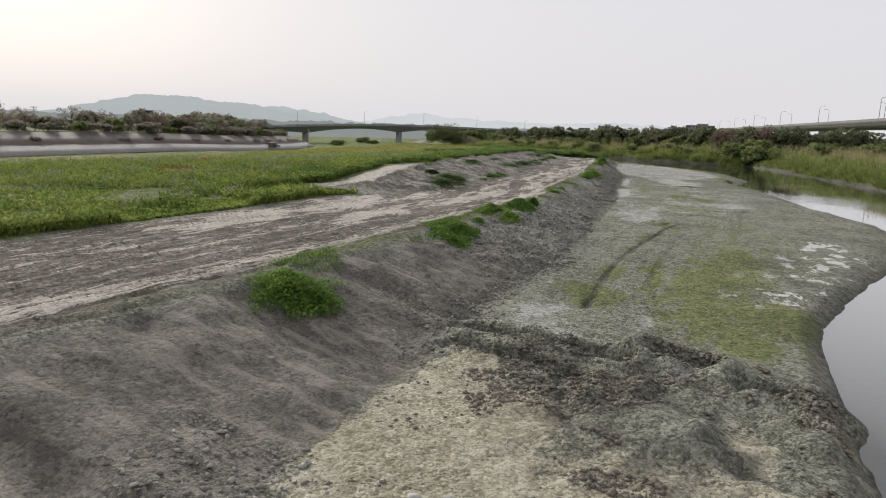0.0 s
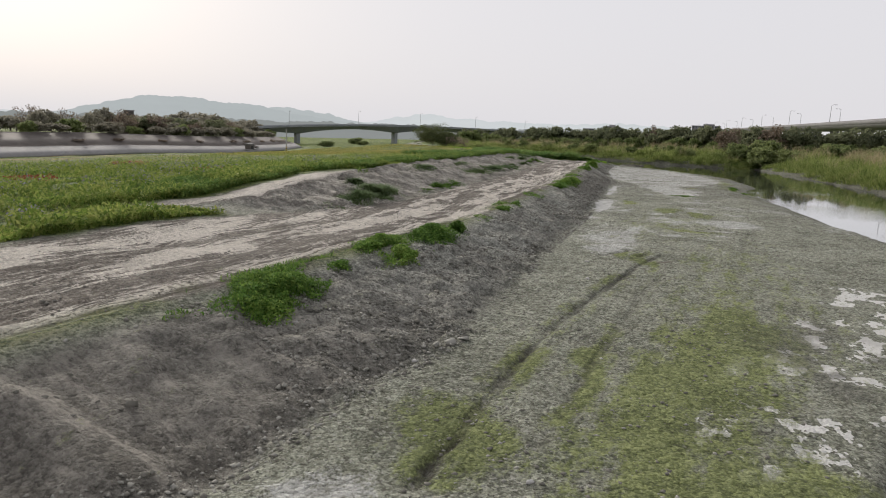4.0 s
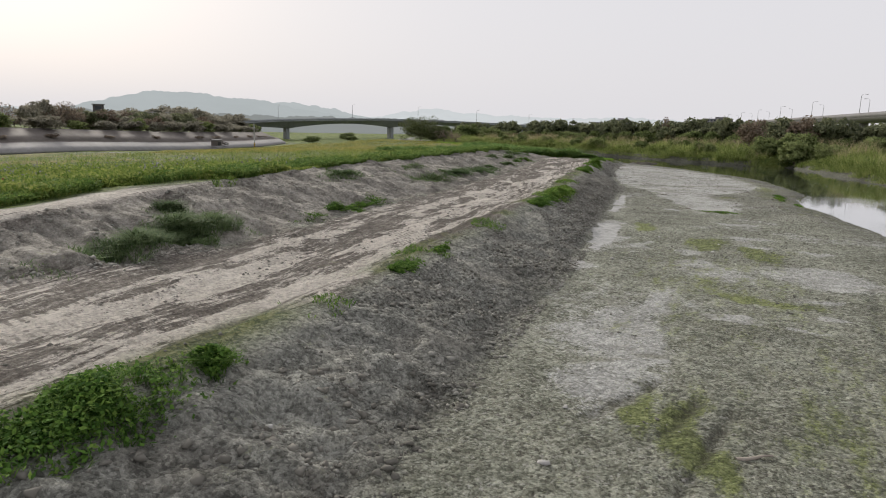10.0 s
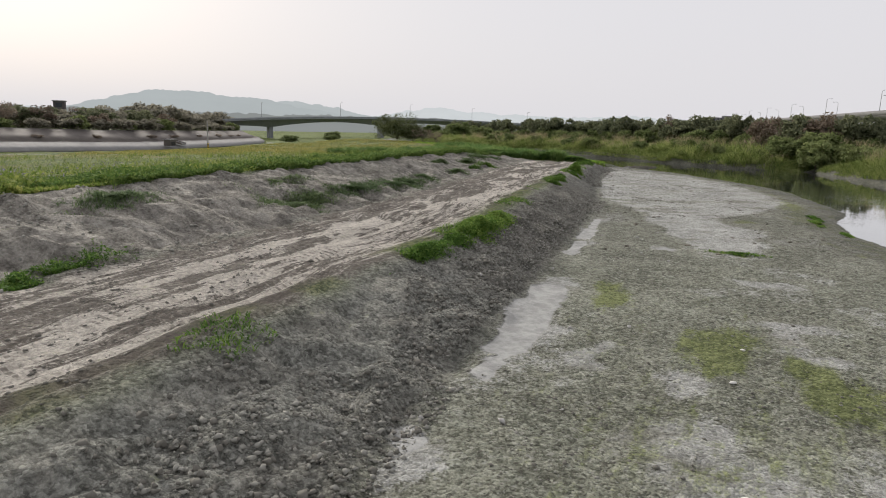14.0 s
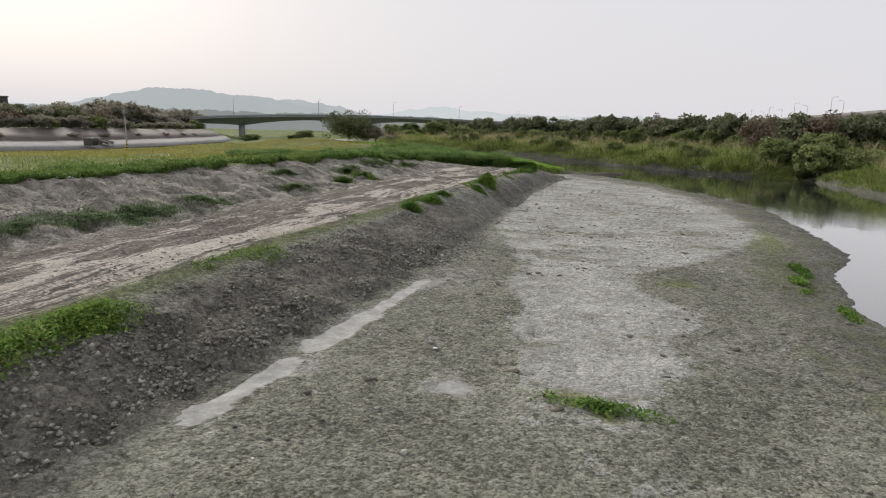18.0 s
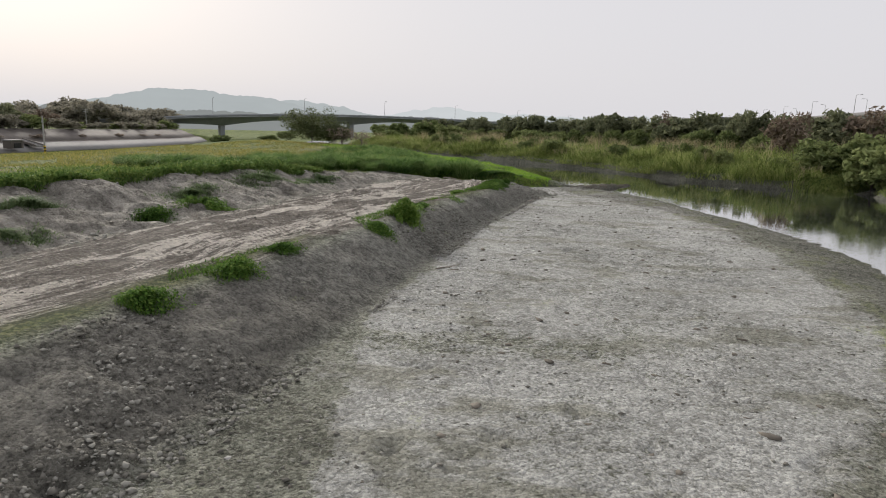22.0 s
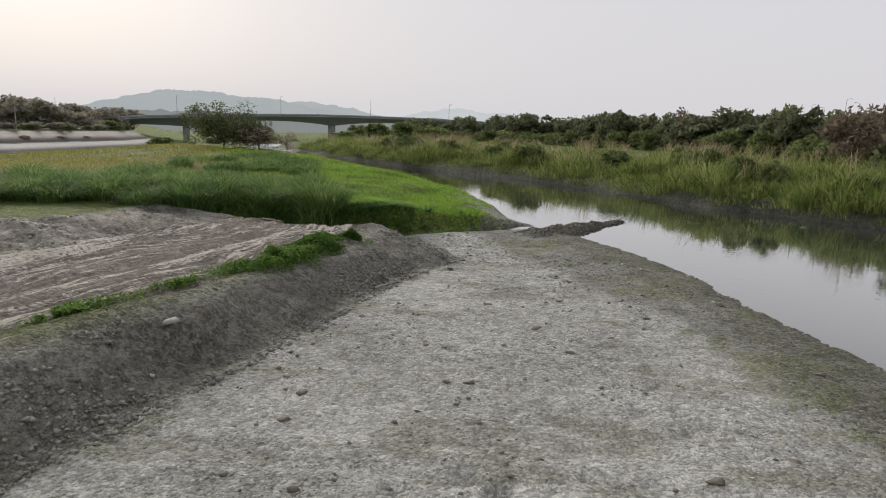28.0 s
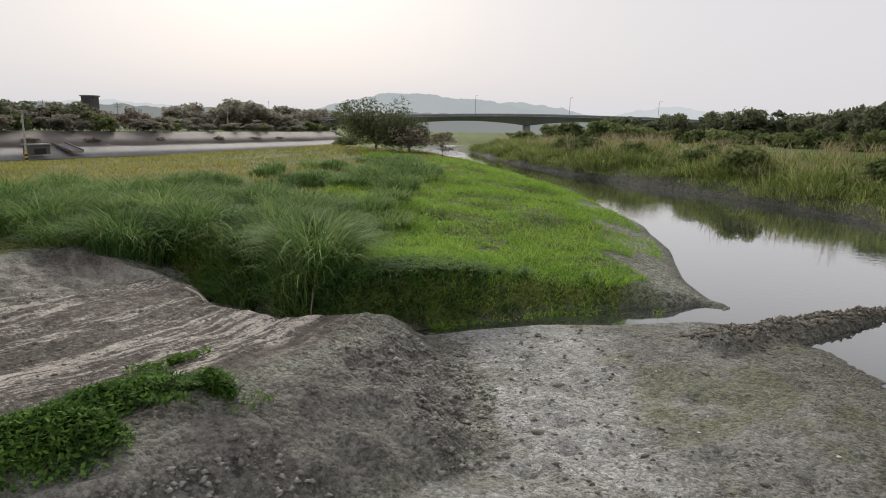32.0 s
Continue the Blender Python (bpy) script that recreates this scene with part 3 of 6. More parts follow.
    alg = np.maximum(alg, 0.7 * np.exp(-((rut_d - 0.35) / 0.4) ** 2) * rut_a * (y < 42))
    wet = np.maximum(wet, 0.40 * flat * (1 - far_flat) * smooth(76, 88, y) * (0.6 + 0.8 * (n1 - 0.25)))
    # darker bands along the slope foot and the far bank's edge
    foot_dark = np.exp(-((x - f + 0.3 * n1) / 0.8) ** 2) * south * smooth(20, 30, y)
    wet = np.maximum(np.maximum(wet, 0.45 * foot_dark), 0.95 * smooth(b - 1, b, x) * (1 - smooth(b + 1.4, b + 2.4, x)) * smooth(60, 80, y) * (0.6 + 0.5 * n2))
    road = smooth(g - 0.4, g + 0.8, x + (n2 - 0.5) * 1.5) * (1 - smooth(c - 0.9, c - 0.1, x + (n2 - 0.5))) * south
    ramp = smooth(h - 3.2, h - 2.2, x + (n2 - 0.5) * 1.5) * (1 - smooth(h - 0.3, h + 0.6, x)) * smooth(42, 50, y) * (1 - smooth(62, 72, y)) * south
    road = np.maximum(road, ramp)
    path = 0.6 * np.exp(-((x - levee_x(y) - 2.5) / 1.2) ** 2) * smooth(185, 200, y) * (1 - smooth(330, 350, y))
    u = (x - c) + (fbm(x, y, 9.0, 2, 41) - 0.5) * 2.0
    streak = fbm(u * 3.0, y * 0.12, 1.6, 3, 120)
    road = np.maximum(road, path)
    edge_pale = np.exp(-((x - c + 2.0) / 0.7) ** 2)
    slope = smooth(c - 0.5, c + 0.5, x) * (1 - smooth(f - 0.3, f + 0.5, x)) * south
    bank = smooth(h - 0.8, h, x + (n2 - 0.5)) * (1 - smooth(g - 0.5, g + 0.5, x)) * south * smooth(46, 51, y)
    slope = np.maximum(slope, bank)
    left = (1 - smooth(h - 1.2, h - 0.2, x + (n2 - 0.5) * 1.5)) * (1 - ramp)
    left = np.where(y < 47, 1 - smooth(g - 0.8, g + 0.3, x + (n2 - 0.5) * 2), left) * south
    north = (d > 2.2) * (1 - smooth(p - 4.5, p - 2.0, x + (n2 - 0.5) * 2))
    right = smooth(b + 0.8, b + 3.0, x + (n2 - 0.5) * 2)
    green = np.clip(np.maximum(np.maximum(left, north), right), 0, 1) * (1 - 0.9 * path)
    verge = np.exp(-((x - c + 0.9) / 0.7) ** 2) * smooth(0.42, 0.6, n1) * south * smooth(8, 30, y) * (1 - smooth(140, 148, y))
    green = np.maximum(green, verge * 0.8)
    dry = smooth(0.48, 0.68, n3) * (1 - right) * (1 - smooth(h - 30, h - 12, x)) * (d < 2)
    dry = np.maximum(dry, np.exp(-(((x - 2) / 16) ** 2 + ((y - 182) / 20) ** 2)) * smooth(0.35, 0.6, n1))
    pud = spots(x, y, (28.4, 84.4, 0.7, 0.45), (16.9, 63.3, 0.45, 0.9))
    for a, b2, half in POOLS:
        dist, t = line_dist(x, y, a, b2)
        dist = dist + (n2 - 0.5) * 0.7 * half + (fbm(x, y, 0.5, 2, 155) - 0.5) * 0.25
        pud = np.maximum(pud, smooth(half * 1.5, half * 0.5, dist))
    pud = pud * smooth(f - 0.35, f - 0.05, x) * south
    silt = spots(x, y, (1.6, 47.5, 0.9, 4), (4.3, 54, 0.9, 4), (8.2, 61, 0.7, 4), (5.6, 50, 0.5, 4), (10.2, 68, 0.7, 4), (12.6, 76, 0.5, 4), (27.7, 134, 0.7, 3.0), (24.7, 124.8, 0.6, 2.6), (27.7, 122, 0.5, 2.4), (28.3, 127, 0.5, 2.4), (20, 97, 0.9, 3.2), (18.2, 92.7, 0.7, 3.4), (20.6, 104.5, 0.7, 3.0), (23.5, 123.2, 0.6, 2.6), (22.3, 113.3, 0.7, 3.0), (26.7, 143, 0.8, 2.4), (26.1, 147, 0.8, 2.0), (13.0, 80.5, 0.7, 3.5), (15.6, 88.5, 0.6, 3.0), (4.5, 59.4, 0.5, 4.0), (6.6, 71, 0.6, 2.6), (9.4, 72, 0.5, 4.0), (4.6, 43.2, 0.9, 2.6), (7.0, 51, 0.5, 4.0), (-2.0, 49, 0.5, 2.4), (-6.5, 42, 1.2, 5.0), (-10.5, 33, 1.2, 5.0), (3.3, 46.3, 0.35, 0.5), (-4, 37, 0.9, 4))
    dust = np.clip(path + road * (1 - path) * (0.19 + 1.0 * (streak - 0.42) + 0.6 * smooth(0.06, 0.62, silt) + 0.5 * ramp + 0.25 * edge_pale * (1 - smooth(136, 144, y)) - 0.30 * np.exp(-((x - c + 0.75) / 0.35) ** 2) + 0.12 * (n1 - 0.5)), 0, 1)
    moist = slope * (x > c - 0.6) * smooth(70, 82, y) * (1 + 0.45 * (1 - smooth(104, 116, y))) * (1 - 0.3 * smooth(108, 120, y) * (1 - smooth(134, 144, y))) * (0.45 + 0.5 * n1)
    return {"moist": moist, "rut_d": rut_d, "rut_a": rut_a, "dapple_gleam": dapple_gleam, "across": x - c, "near_slope": slope * (1 - smooth(24, 40, y)), "bank_slope": bank, "puddle_sheen": pud, "crust": crust * flat, "tan": np.maximum(tan * flat, 0 * x), "algae": alg * flat, "wet": np.clip(wet, 0, 1), "road": road, "dust": dust, "slope": slope, "green": green, "dry": dry}


us = graded([(-4300, -400, 300), (-400, -120, 20), (-120, -40, 2.0), (-40, -20, 0.7), (-20, -12, 0.25), (-12, 24, 0.2), (24, 60, 0.7), (60, 130, 2.0), (130, 400, 20), (400, 4300, 300)])
ys = graded([(-3000, -300, 300), (-300, -20, 8), (-20, 4, 1.0), (4, 60, 0.2), (60, 172, 0.26), (172, 262, 0.8), (262, 420, 4.0), (420, 4600, 220)])
gu, gy = np.meshgrid(us, ys)
gx = gu + along(np.clip(gy, 0, 165), 0, -16.5, 14, -9.2, 44, 5.6, 83, 19.0, 125, 30.0, 165, 42)
gz = ground_z(gx.ravel(), gy.ravel()).reshape(gx.shape)
rows_n, cols_n = gx.shape
idx = np.arange(rows_n * cols_n).reshape(rows_n, cols_n)
quads = np.stack([idx[:-1, :-1], idx[:-1, 1:], idx[1:, 1:], idx[1:, :-1]], -1).reshape(-1, 4)
ground_me = mesh_of("ground", np.stack([gx.ravel(), gy.ravel(), gz.ravel()], -1), quads, None, True)
for key, val in ground_masks(gx.ravel(), gy.ravel(), gz.ravel()).items():
    at = ground_me.attributes.new(key, "FLOAT", "POINT")
    at.data.foreach_set("value", np.asarray(val, np.float32))


def ground_material():
    m, nt, b = material("river_mud_and_soil")

    def attr(n):
        a = nt.nodes.new("ShaderNodeAttribute")
        a.attribute_name = n
        return a.outputs["Fac"]

    fine, mid, big = noise_node(nt, 11.0, 5.0, 0.75), noise_node(nt, 2.2, 6.0, 0.7), noise_node(nt, 0.25, 4.0)
    grain = math_node(nt, "ADD", math_node(nt, "MULTIPLY", fine, 0.6), math_node(nt, "MULTIPLY", mid, 0.4))
    tone = math_node(nt, "ADD", math_node(nt, "MULTIPLY", grain, 0.75), math_node(nt, "MULTIPLY", big, 0.25))
    def cells(scale):
        v = node(nt, "ShaderNodeTexVoronoi", Scale=scale)
        nt.links.new(nt.nodes.new("ShaderNodeNewGeometry").outputs["Position"], v.inputs["Vector"])
        s = nt.nodes.new("ShaderNodeSeparateColor")
        nt.links.new(v.outputs["Color"], s.inputs["Color"])
        return s.outputs["Red"], v.outputs["Distance"]

    crumb_a, lump_a = cells(6.0)
    crumb_b, lump_b = cells(15.0)
    speck = math_node(nt, "ADD", math_node(nt, "MULTIPLY", math_node(nt, "SUBTRACT", crumb_a, 0.5), 0.10), math_node(nt, "MULTIPLY", math_node(nt, "SUBTRACT", crumb_b, 0.5), 0.13))
    tone = math_node(nt, "ADD", tone, speck)
    grain = math_node(nt, "ADD", grain, speck)
    tone = math_node(nt, "ADD", math_node(nt, "MULTIPLY", math_node(nt, "SUBTRACT", tone, 0.5), 3.3), 0.5, True)
    grain = math_node(nt, "ADD", math_node(nt, "MULTIPLY", math_node(nt, "SUBTRACT", grain, 0.5), 3.4), 0.5, True)
    def ragged(mask, lo, hi, rough_amt=0.55, fine_amt=0.35):
        """A soft mask broken up by grain, so that its edge is ragged and crisp."""
        f = math_node(nt, "ADD", mask, math_node(nt, "MULTIPLY", math_node(nt, "SUBTRACT", mid, 0.5), rough_amt * 2))
        f = math_node(nt, "ADD", f, math_node(nt, "MULTIPLY", math_node(nt, "SUBTRACT", fine, 0.5), fine_amt * 2))
        return ramp_node(nt, f, (lo, (0,) * 3), (hi, (1,) * 3))

    def scaled(sx, sy, turn=20.0):
        tn, mp = node(nt, "ShaderNodeMapping"), node(nt, "ShaderNodeMapping")
        tn.inputs["Rotation"].default_value = (0, 0, radians(turn))
        mp.inputs["Scale"].default_value = (sx, sy, 1.0)
        nt.links.new(nt.nodes.new("ShaderNodeNewGeometry").outputs["Position"], tn.inputs["Vector"])
        nt.links.new(tn.outputs["Vector"], mp.inputs["Vector"])
        return mp.outputs["Vector"]

    def times(*f):
        out = f[0]
        for k in f[1:]:
            out = math_node(nt, "MULTIPLY", out, k)
        return out

    mud = ramp_node(nt, tone, (0.1, (0.09, 0.095, 0.07)), (0.5, (0.232, 0.242, 0.19)), (0.9, (0.43, 0.442, 0.365)))
    mott = ramp_node(nt, noise_node(nt, 0.9, 5.0, 0.7), (0.42, (0,) * 3), (0.56, (1,) * 3))
    mud = mix_node(nt, times(mott, 0.12), mud, ramp_node(nt, tone, (0.1, (0.105, 0.09, 0.062)), (0.9, (0.40, 0.365, 0.28))))
    flecks = ramp_node(nt, noise_node(nt, 6.5, 4.0, 0.7), (0.57, (0,) * 3), (0.63, (0.6,) * 3))
    mud = mix_node(nt, flecks, mud, (0.46, 0.455, 0.41))
    # dark pits and pocks: shade of small holes put into the colour
    pit_shade = ramp_node(nt, noise_node(nt, 8.0, 3.0, 0.6), (0.57, (0,) * 3), (0.62, (0.75,) * 3))
    mud = mix_node(nt, pit_shade, mud, (0.075, 0.07, 0.055))
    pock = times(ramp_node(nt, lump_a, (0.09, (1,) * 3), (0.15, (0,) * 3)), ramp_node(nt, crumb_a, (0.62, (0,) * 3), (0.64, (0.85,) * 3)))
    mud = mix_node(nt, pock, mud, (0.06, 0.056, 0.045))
    col = mud
    slope = ramp_node(nt, tone, (0.1, (0.098, 0.098, 0.085)), (0.5, (0.245, 0.246, 0.217)), (0.9, (0.45, 0.45, 0.402)))
    chalk = ramp_node(nt, noise_node(nt, 0.55, 5.0, 0.7), (0.52, (0.0,) * 3), (0.66, (0.75,) * 3))
    slope = mix_node(nt, chalk, slope, ramp_node(nt, tone, (0.1, (0.22, 0.21, 0.18)), (0.9, (0.56, 0.54, 0.47))))
    # dusty rills on the smooth near slope, down its fall
    rills = noise_node(nt, 1.1, 5.0, 0.65, scaled(0.35, 1.5, 28.0))
    dusty = ramp_node(nt, tone, (0.1, (0.095, 0.088, 0.075)), (0.9, (0.285, 0.268, 0.235)))
    dusty = mix_node(nt, ramp_node(nt, rills, (0.52, (0,) * 3), (0.62, (0.7,) * 3)), dusty, (0.38, 0.35, 0.305))
    dusty = mix_node(nt, ramp_node(nt, rills, (0.36, (0.7,) * 3), (0.45, (0,) * 3)), dusty, (0.13, 0.118, 0.10))
    slope = mix_node(nt, attr("near_slope"), slope, dusty)
    damp = ramp_node(nt, noise_node(nt, 0.35, 4.0, 0.6), (0.52, (0.0,) * 3), (0.66, (0.6,) * 3))
    damp = math_node(nt, "ADD", damp, attr("moist"), True)
    slope = mix_node(nt, damp, slope, ramp_node(nt, tone, (0.1, (0.088, 0.084, 0.073)), (0.9, (0.30, 0.288, 0.252))))
    warm = ramp_node(nt, rills, (0.42, (0.11, 0.098, 0.084)), (0.5, (0.29, 0.265, 0.232)), (0.60, (0.58, 0.54, 0.48)))
    slope = mix_node(nt, times(attr("bank_slope"), 0.75), slope, mix_node(nt, 0.4, warm, ramp_node(nt, tone, (0.1, (0.14, 0.125, 0.105)), (0.9, (0.52, 0.485, 0.43)))))
    col = mix_node(nt, attr("slope"), col, slope)
    # haul road: wheel ruts run with it
    cmb = nt.nodes.new("ShaderNodeCombineXYZ")
    sep = nt.nodes.new("ShaderNodeSeparateXYZ")
    nt.links.new(nt.nodes.new("ShaderNodeNewGeometry").outputs["Position"], sep.inputs["Vector"])
    across = math_node(nt, "ADD", attr("across"), times(math_node(nt, "SUBTRACT", noise_node(nt, 0.12, 2.0), 0.5), 3.0))
    nt.links.new(across, cmb.inputs["X"])
    nt.links.new(times(sep.outputs["Y"], 0.11), cmb.inputs["Y"])
    lines = noise_node(nt, 4.2, 7.0, 0.74, cmb.outputs["Vector"])
    wide = noise_node(nt, 0.9, 3.0, 0.6, cmb.outputs["Vector"])
    road = ramp_node(nt, tone, (0.1, (0.09, 0.078, 0.066)), (0.5, (0.20, 0.178, 0.153)), (0.9, (0.38, 0.345, 0.30)))
    on_road = attr("road")
    col = mix_node(nt, on_road, col, road)
    col = mix_node(nt, times(on_road, ramp_node(nt, lines, (0.43, (0.9,) * 3), (0.49, (0,) * 3))), col, ramp_node(nt, tone, (0.2, (0.085, 0.072, 0.06)), (0.8, (0.19, 0.163, 0.138))))
    dust = ramp_node(nt, tone, (0.1, (0.40, 0.365, 0.32)), (0.8, (0.76, 0.705, 0.635)))
    d_mask = math_node(nt, "ADD", attr("dust"), times(math_node(nt, "SUBTRACT", lines, 0.5), 2.8))
    d_mask = math_node(nt, "ADD", d_mask, times(math_node(nt, "SUBTRACT", wide, 0.5), 0.7))
    d_mask = ragged(d_mask, 0.36, 0.56, 0.25, 0.4)
    col = mix_node(nt, times(on_road, d_mask), col, dust)
    # the groove that wheels cut along the road's edge, coloured darker
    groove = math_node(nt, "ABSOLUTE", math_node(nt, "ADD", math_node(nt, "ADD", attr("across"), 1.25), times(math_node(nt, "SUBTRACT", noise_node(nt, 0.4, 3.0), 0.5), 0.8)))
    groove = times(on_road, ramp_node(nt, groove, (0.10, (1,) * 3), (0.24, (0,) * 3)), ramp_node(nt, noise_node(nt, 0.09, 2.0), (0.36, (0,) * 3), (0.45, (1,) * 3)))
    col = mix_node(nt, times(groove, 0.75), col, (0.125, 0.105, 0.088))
    # ladder prints of tracked machines
    tread = math_node(nt, "SINE", math_node(nt, "ADD", times(sep.outputs["Y"], 21.0), times(attr("across"), 12.0)))
    tread = times(ramp_node(nt, tread, (0.3, (0,) * 3), (0.5, (1,) * 3)), ramp_node(nt, wide, (0.52, (0,) * 3), (0.55, (1,) * 3), (0.58, (1,) * 3), (0.61, (0,) * 3)), ramp_node(nt, noise_node(nt, 0.2, 2.0), (0.48, (0,) * 3), (0.56, (1,) * 3)), on_road)
    col = mix_node(nt, times(tread, 0.7), col, (0.14, 0.12, 0.10))
    tan = ramp_node(nt, tone, (0.1, (0.24, 0.22, 0.15)), (0.5, (0.46, 0.43, 0.325)), (0.9, (0.68, 0.645, 0.53)))
    tan = mix_node(nt, pock, tan, (0.09, 0.085, 0.06))
    col = mix_node(nt, ragged(attr("tan"), 0.30, 0.48), col, tan)
    # pale dry crust with cracks, damp smudges and dark specks
    vor = node(nt, "ShaderNodeTexVoronoi", Scale=2.6)
    vor.feature = "DISTANCE_TO_EDGE"
    warp = nt.nodes.new("ShaderNodeVectorMath")
    ns = node(nt, "ShaderNodeTexNoise", Scale=2.5, Detail=3.0)
    nt.links.new(nt.nodes.new("ShaderNodeNewGeometry").outputs["Position"], ns.inputs["Vector"])
    sc = nt.nodes.new("ShaderNodeVectorMath")
    sc.operation = "SCALE"
    sc.inputs["Scale"].default_value = 0.35
    nt.links.new(ns.outputs["Color"], sc.inputs[0])
    nt.links.new(nt.nodes.new("ShaderNodeNewGeometry").outputs["Position"], warp.inputs[0])
    nt.links.new(sc.outputs["Vector"], warp.inputs[1])
    nt.links.new(warp.outputs["Vector"], vor.inputs["Vector"])
    crack = ramp_node(nt, vor.outputs["Distance"], (0.0, (0.0,) * 3), (0.035, (1,) * 3))
    some = ramp_node(nt, noise_node(nt, 0.45, 3.0), (0.42, (0,) * 3), (0.56, (1,) * 3))
    crust = ramp_node(nt, tone, (0.05, (0.21, 0.21, 0.19)), (0.5, (0.355, 0.356, 0.337)), (0.95, (0.57, 0.57, 0.545)))
    smudge = ramp_node(nt, noise_node(nt, 0.5, 6.0, 0.68, scaled(0.45, 1.1, 0.0)), (0.52, (0,) * 3), (0.61, (0.75,) * 3))
    crust = mix_node(nt, smudge, crust, ramp_node(nt, tone, (0.1, (0.13, 0.13, 0.098)), (0.9, (0.32, 0.315, 0.26))))
    speck = ramp_node(nt, lump_a, (0.10, (1,) * 3), (0.16, (0,) * 3))
    speck = times(speck, ramp_node(nt, crumb_a, (0.70, (0,) * 3), (0.72, (0.85,) * 3)))
    crust = mix_node(nt, speck, crust, (0.10, 0.095, 0.08))
    dcrack = times(math_node(nt, "SUBTRACT", 1.0, crack), some)
    crust = mix_node(nt, times(dcrack, 0.5), crust, (0.13, 0.125, 0.105))
    col = mix_node(nt, times(ragged(attr("crust"), 0.36, 0.56, 0.5, 0.55), 0.95), col, crust)
    # white dapples put the sky's gleam on shallow puddles into the colour
    dap = times(attr("dapple_gleam"), ramp_node(nt, noise_node(nt, 0.85, 4.0, 0.65, scaled(1.0, 0.7)), (0.545, (0,) * 3), (0.575, (1,) * 3)))
    col = mix_node(nt, ramp_node(nt, dap, (0.25, (0,) * 3), (0.4, (0.95,) * 3)), col, (0.72, 0.71, 0.69))
    algae = ramp_node(nt, tone, (0.1, (0.075, 0.09, 0.028)), (0.5, (0.155, 0.185, 0.055)), (0.9, (0.28, 0.315, 0.11)))
    streaky = noise_node(nt, 1.6, 5.0, 0.7, scaled(1.0, 0.22, 25.0))
    a_mask = math_node(nt, "ADD", attr("algae"), times(math_node(nt, "SUBTRACT", streaky, 0.5), 1.6))
    col = mix_node(nt, times(ragged(a_mask, 0.28, 0.66, 0.5, 0.45), 0.85), col, algae)
    grass = ramp_node(nt, tone, (0.33, (0.055, 0.085, 0.02)), (0.5, (0.10, 0.145, 0.03)), (0.68, (0.19, 0.215, 0.06)))
    straw = ramp_node(nt, tone, (0.33, (0.15, 0.13, 0.05)), (0.66, (0.30, 0.24, 0.10)))
    col = mix_node(nt, attr("green"), col, mix_node(nt, attr("dry"), grass, straw))
    wet = attr("wet")
    dark = ramp_node(nt, tone, (0.1, (0.05, 0.049, 0.04)), (0.9, (0.185, 0.181, 0.15)))
    col = mix_node(nt, math_node(nt, "MULTIPLY", wet, 0.9), col, dark)
    # old wheel ruts, the shade inside them painted as a dark tone
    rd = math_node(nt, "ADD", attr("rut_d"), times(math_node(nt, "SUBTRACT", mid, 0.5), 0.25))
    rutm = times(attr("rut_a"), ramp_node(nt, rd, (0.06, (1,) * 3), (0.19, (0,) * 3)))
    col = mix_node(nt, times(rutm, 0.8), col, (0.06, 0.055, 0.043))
    # pools get a pale colour in place of the sky's reflection
    pud = ragged(attr("puddle_sheen"), 0.36, 0.56, 0.35, 0.25)
    col = mix_node(nt, pud, col, mix_node(nt, ramp_node(nt, mid, (0.4, (0,) * 3), (0.6, (1,) * 3)), (0.25, 0.25, 0.24), (0.37, 0.37, 0.355)))
    nt.links.new(col, b.inputs["Base Color"])
    wet = math_node(nt, "ADD", wet, times(pud, 0.8), True)
    nt.links.new(ramp_node(nt, wet, (0.0, (0.95,) * 3), (1.0, (0.78,) * 3)), b.inputs["Roughness"])
    hgt = math_node(nt, "ADD", math_node(nt, "ADD", math_node(nt, "MULTIPLY", fine, 0.8), math_node(nt, "MULTIPLY", mid, 1.6)), math_node(nt, "MULTIPLY", crack, 0.12))
    hgt = math_node(nt, "SUBTRACT", math_node(nt, "ADD", hgt, times(on_road, lines, 3.2)), times(groove, 0.8))
    hgt = math_node(nt, "SUBTRACT", hgt, math_node(nt, "ADD", math_node(nt, "MULTIPLY", lump_a, 0.7), math_node(nt, "MULTIPLY", lump_b, 0.5)))
    hgt = math_node(nt, "MULTIPLY", hgt, math_node(nt, "SUBTRACT", 1.0, math_node(nt, "MULTIPLY", pud, 0.85)))
    hgt = math_node(nt, "SUBTRACT", hgt, math_node(nt, "MULTIPLY", rutm, 1.2))
    hgt = math_node(nt, "MULTIPLY", hgt, math_node(nt, "SUBTRACT", 1.0, math_node(nt, "MULTIPLY", attr("crust"), 0.5)))
    bump_node(nt, b, hgt, 1.0, 0.16)
    return m


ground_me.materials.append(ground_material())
tagged(new("ground", ground_me), "grey river mud, haul road and grassy floodplain", "ground", kind="structure")


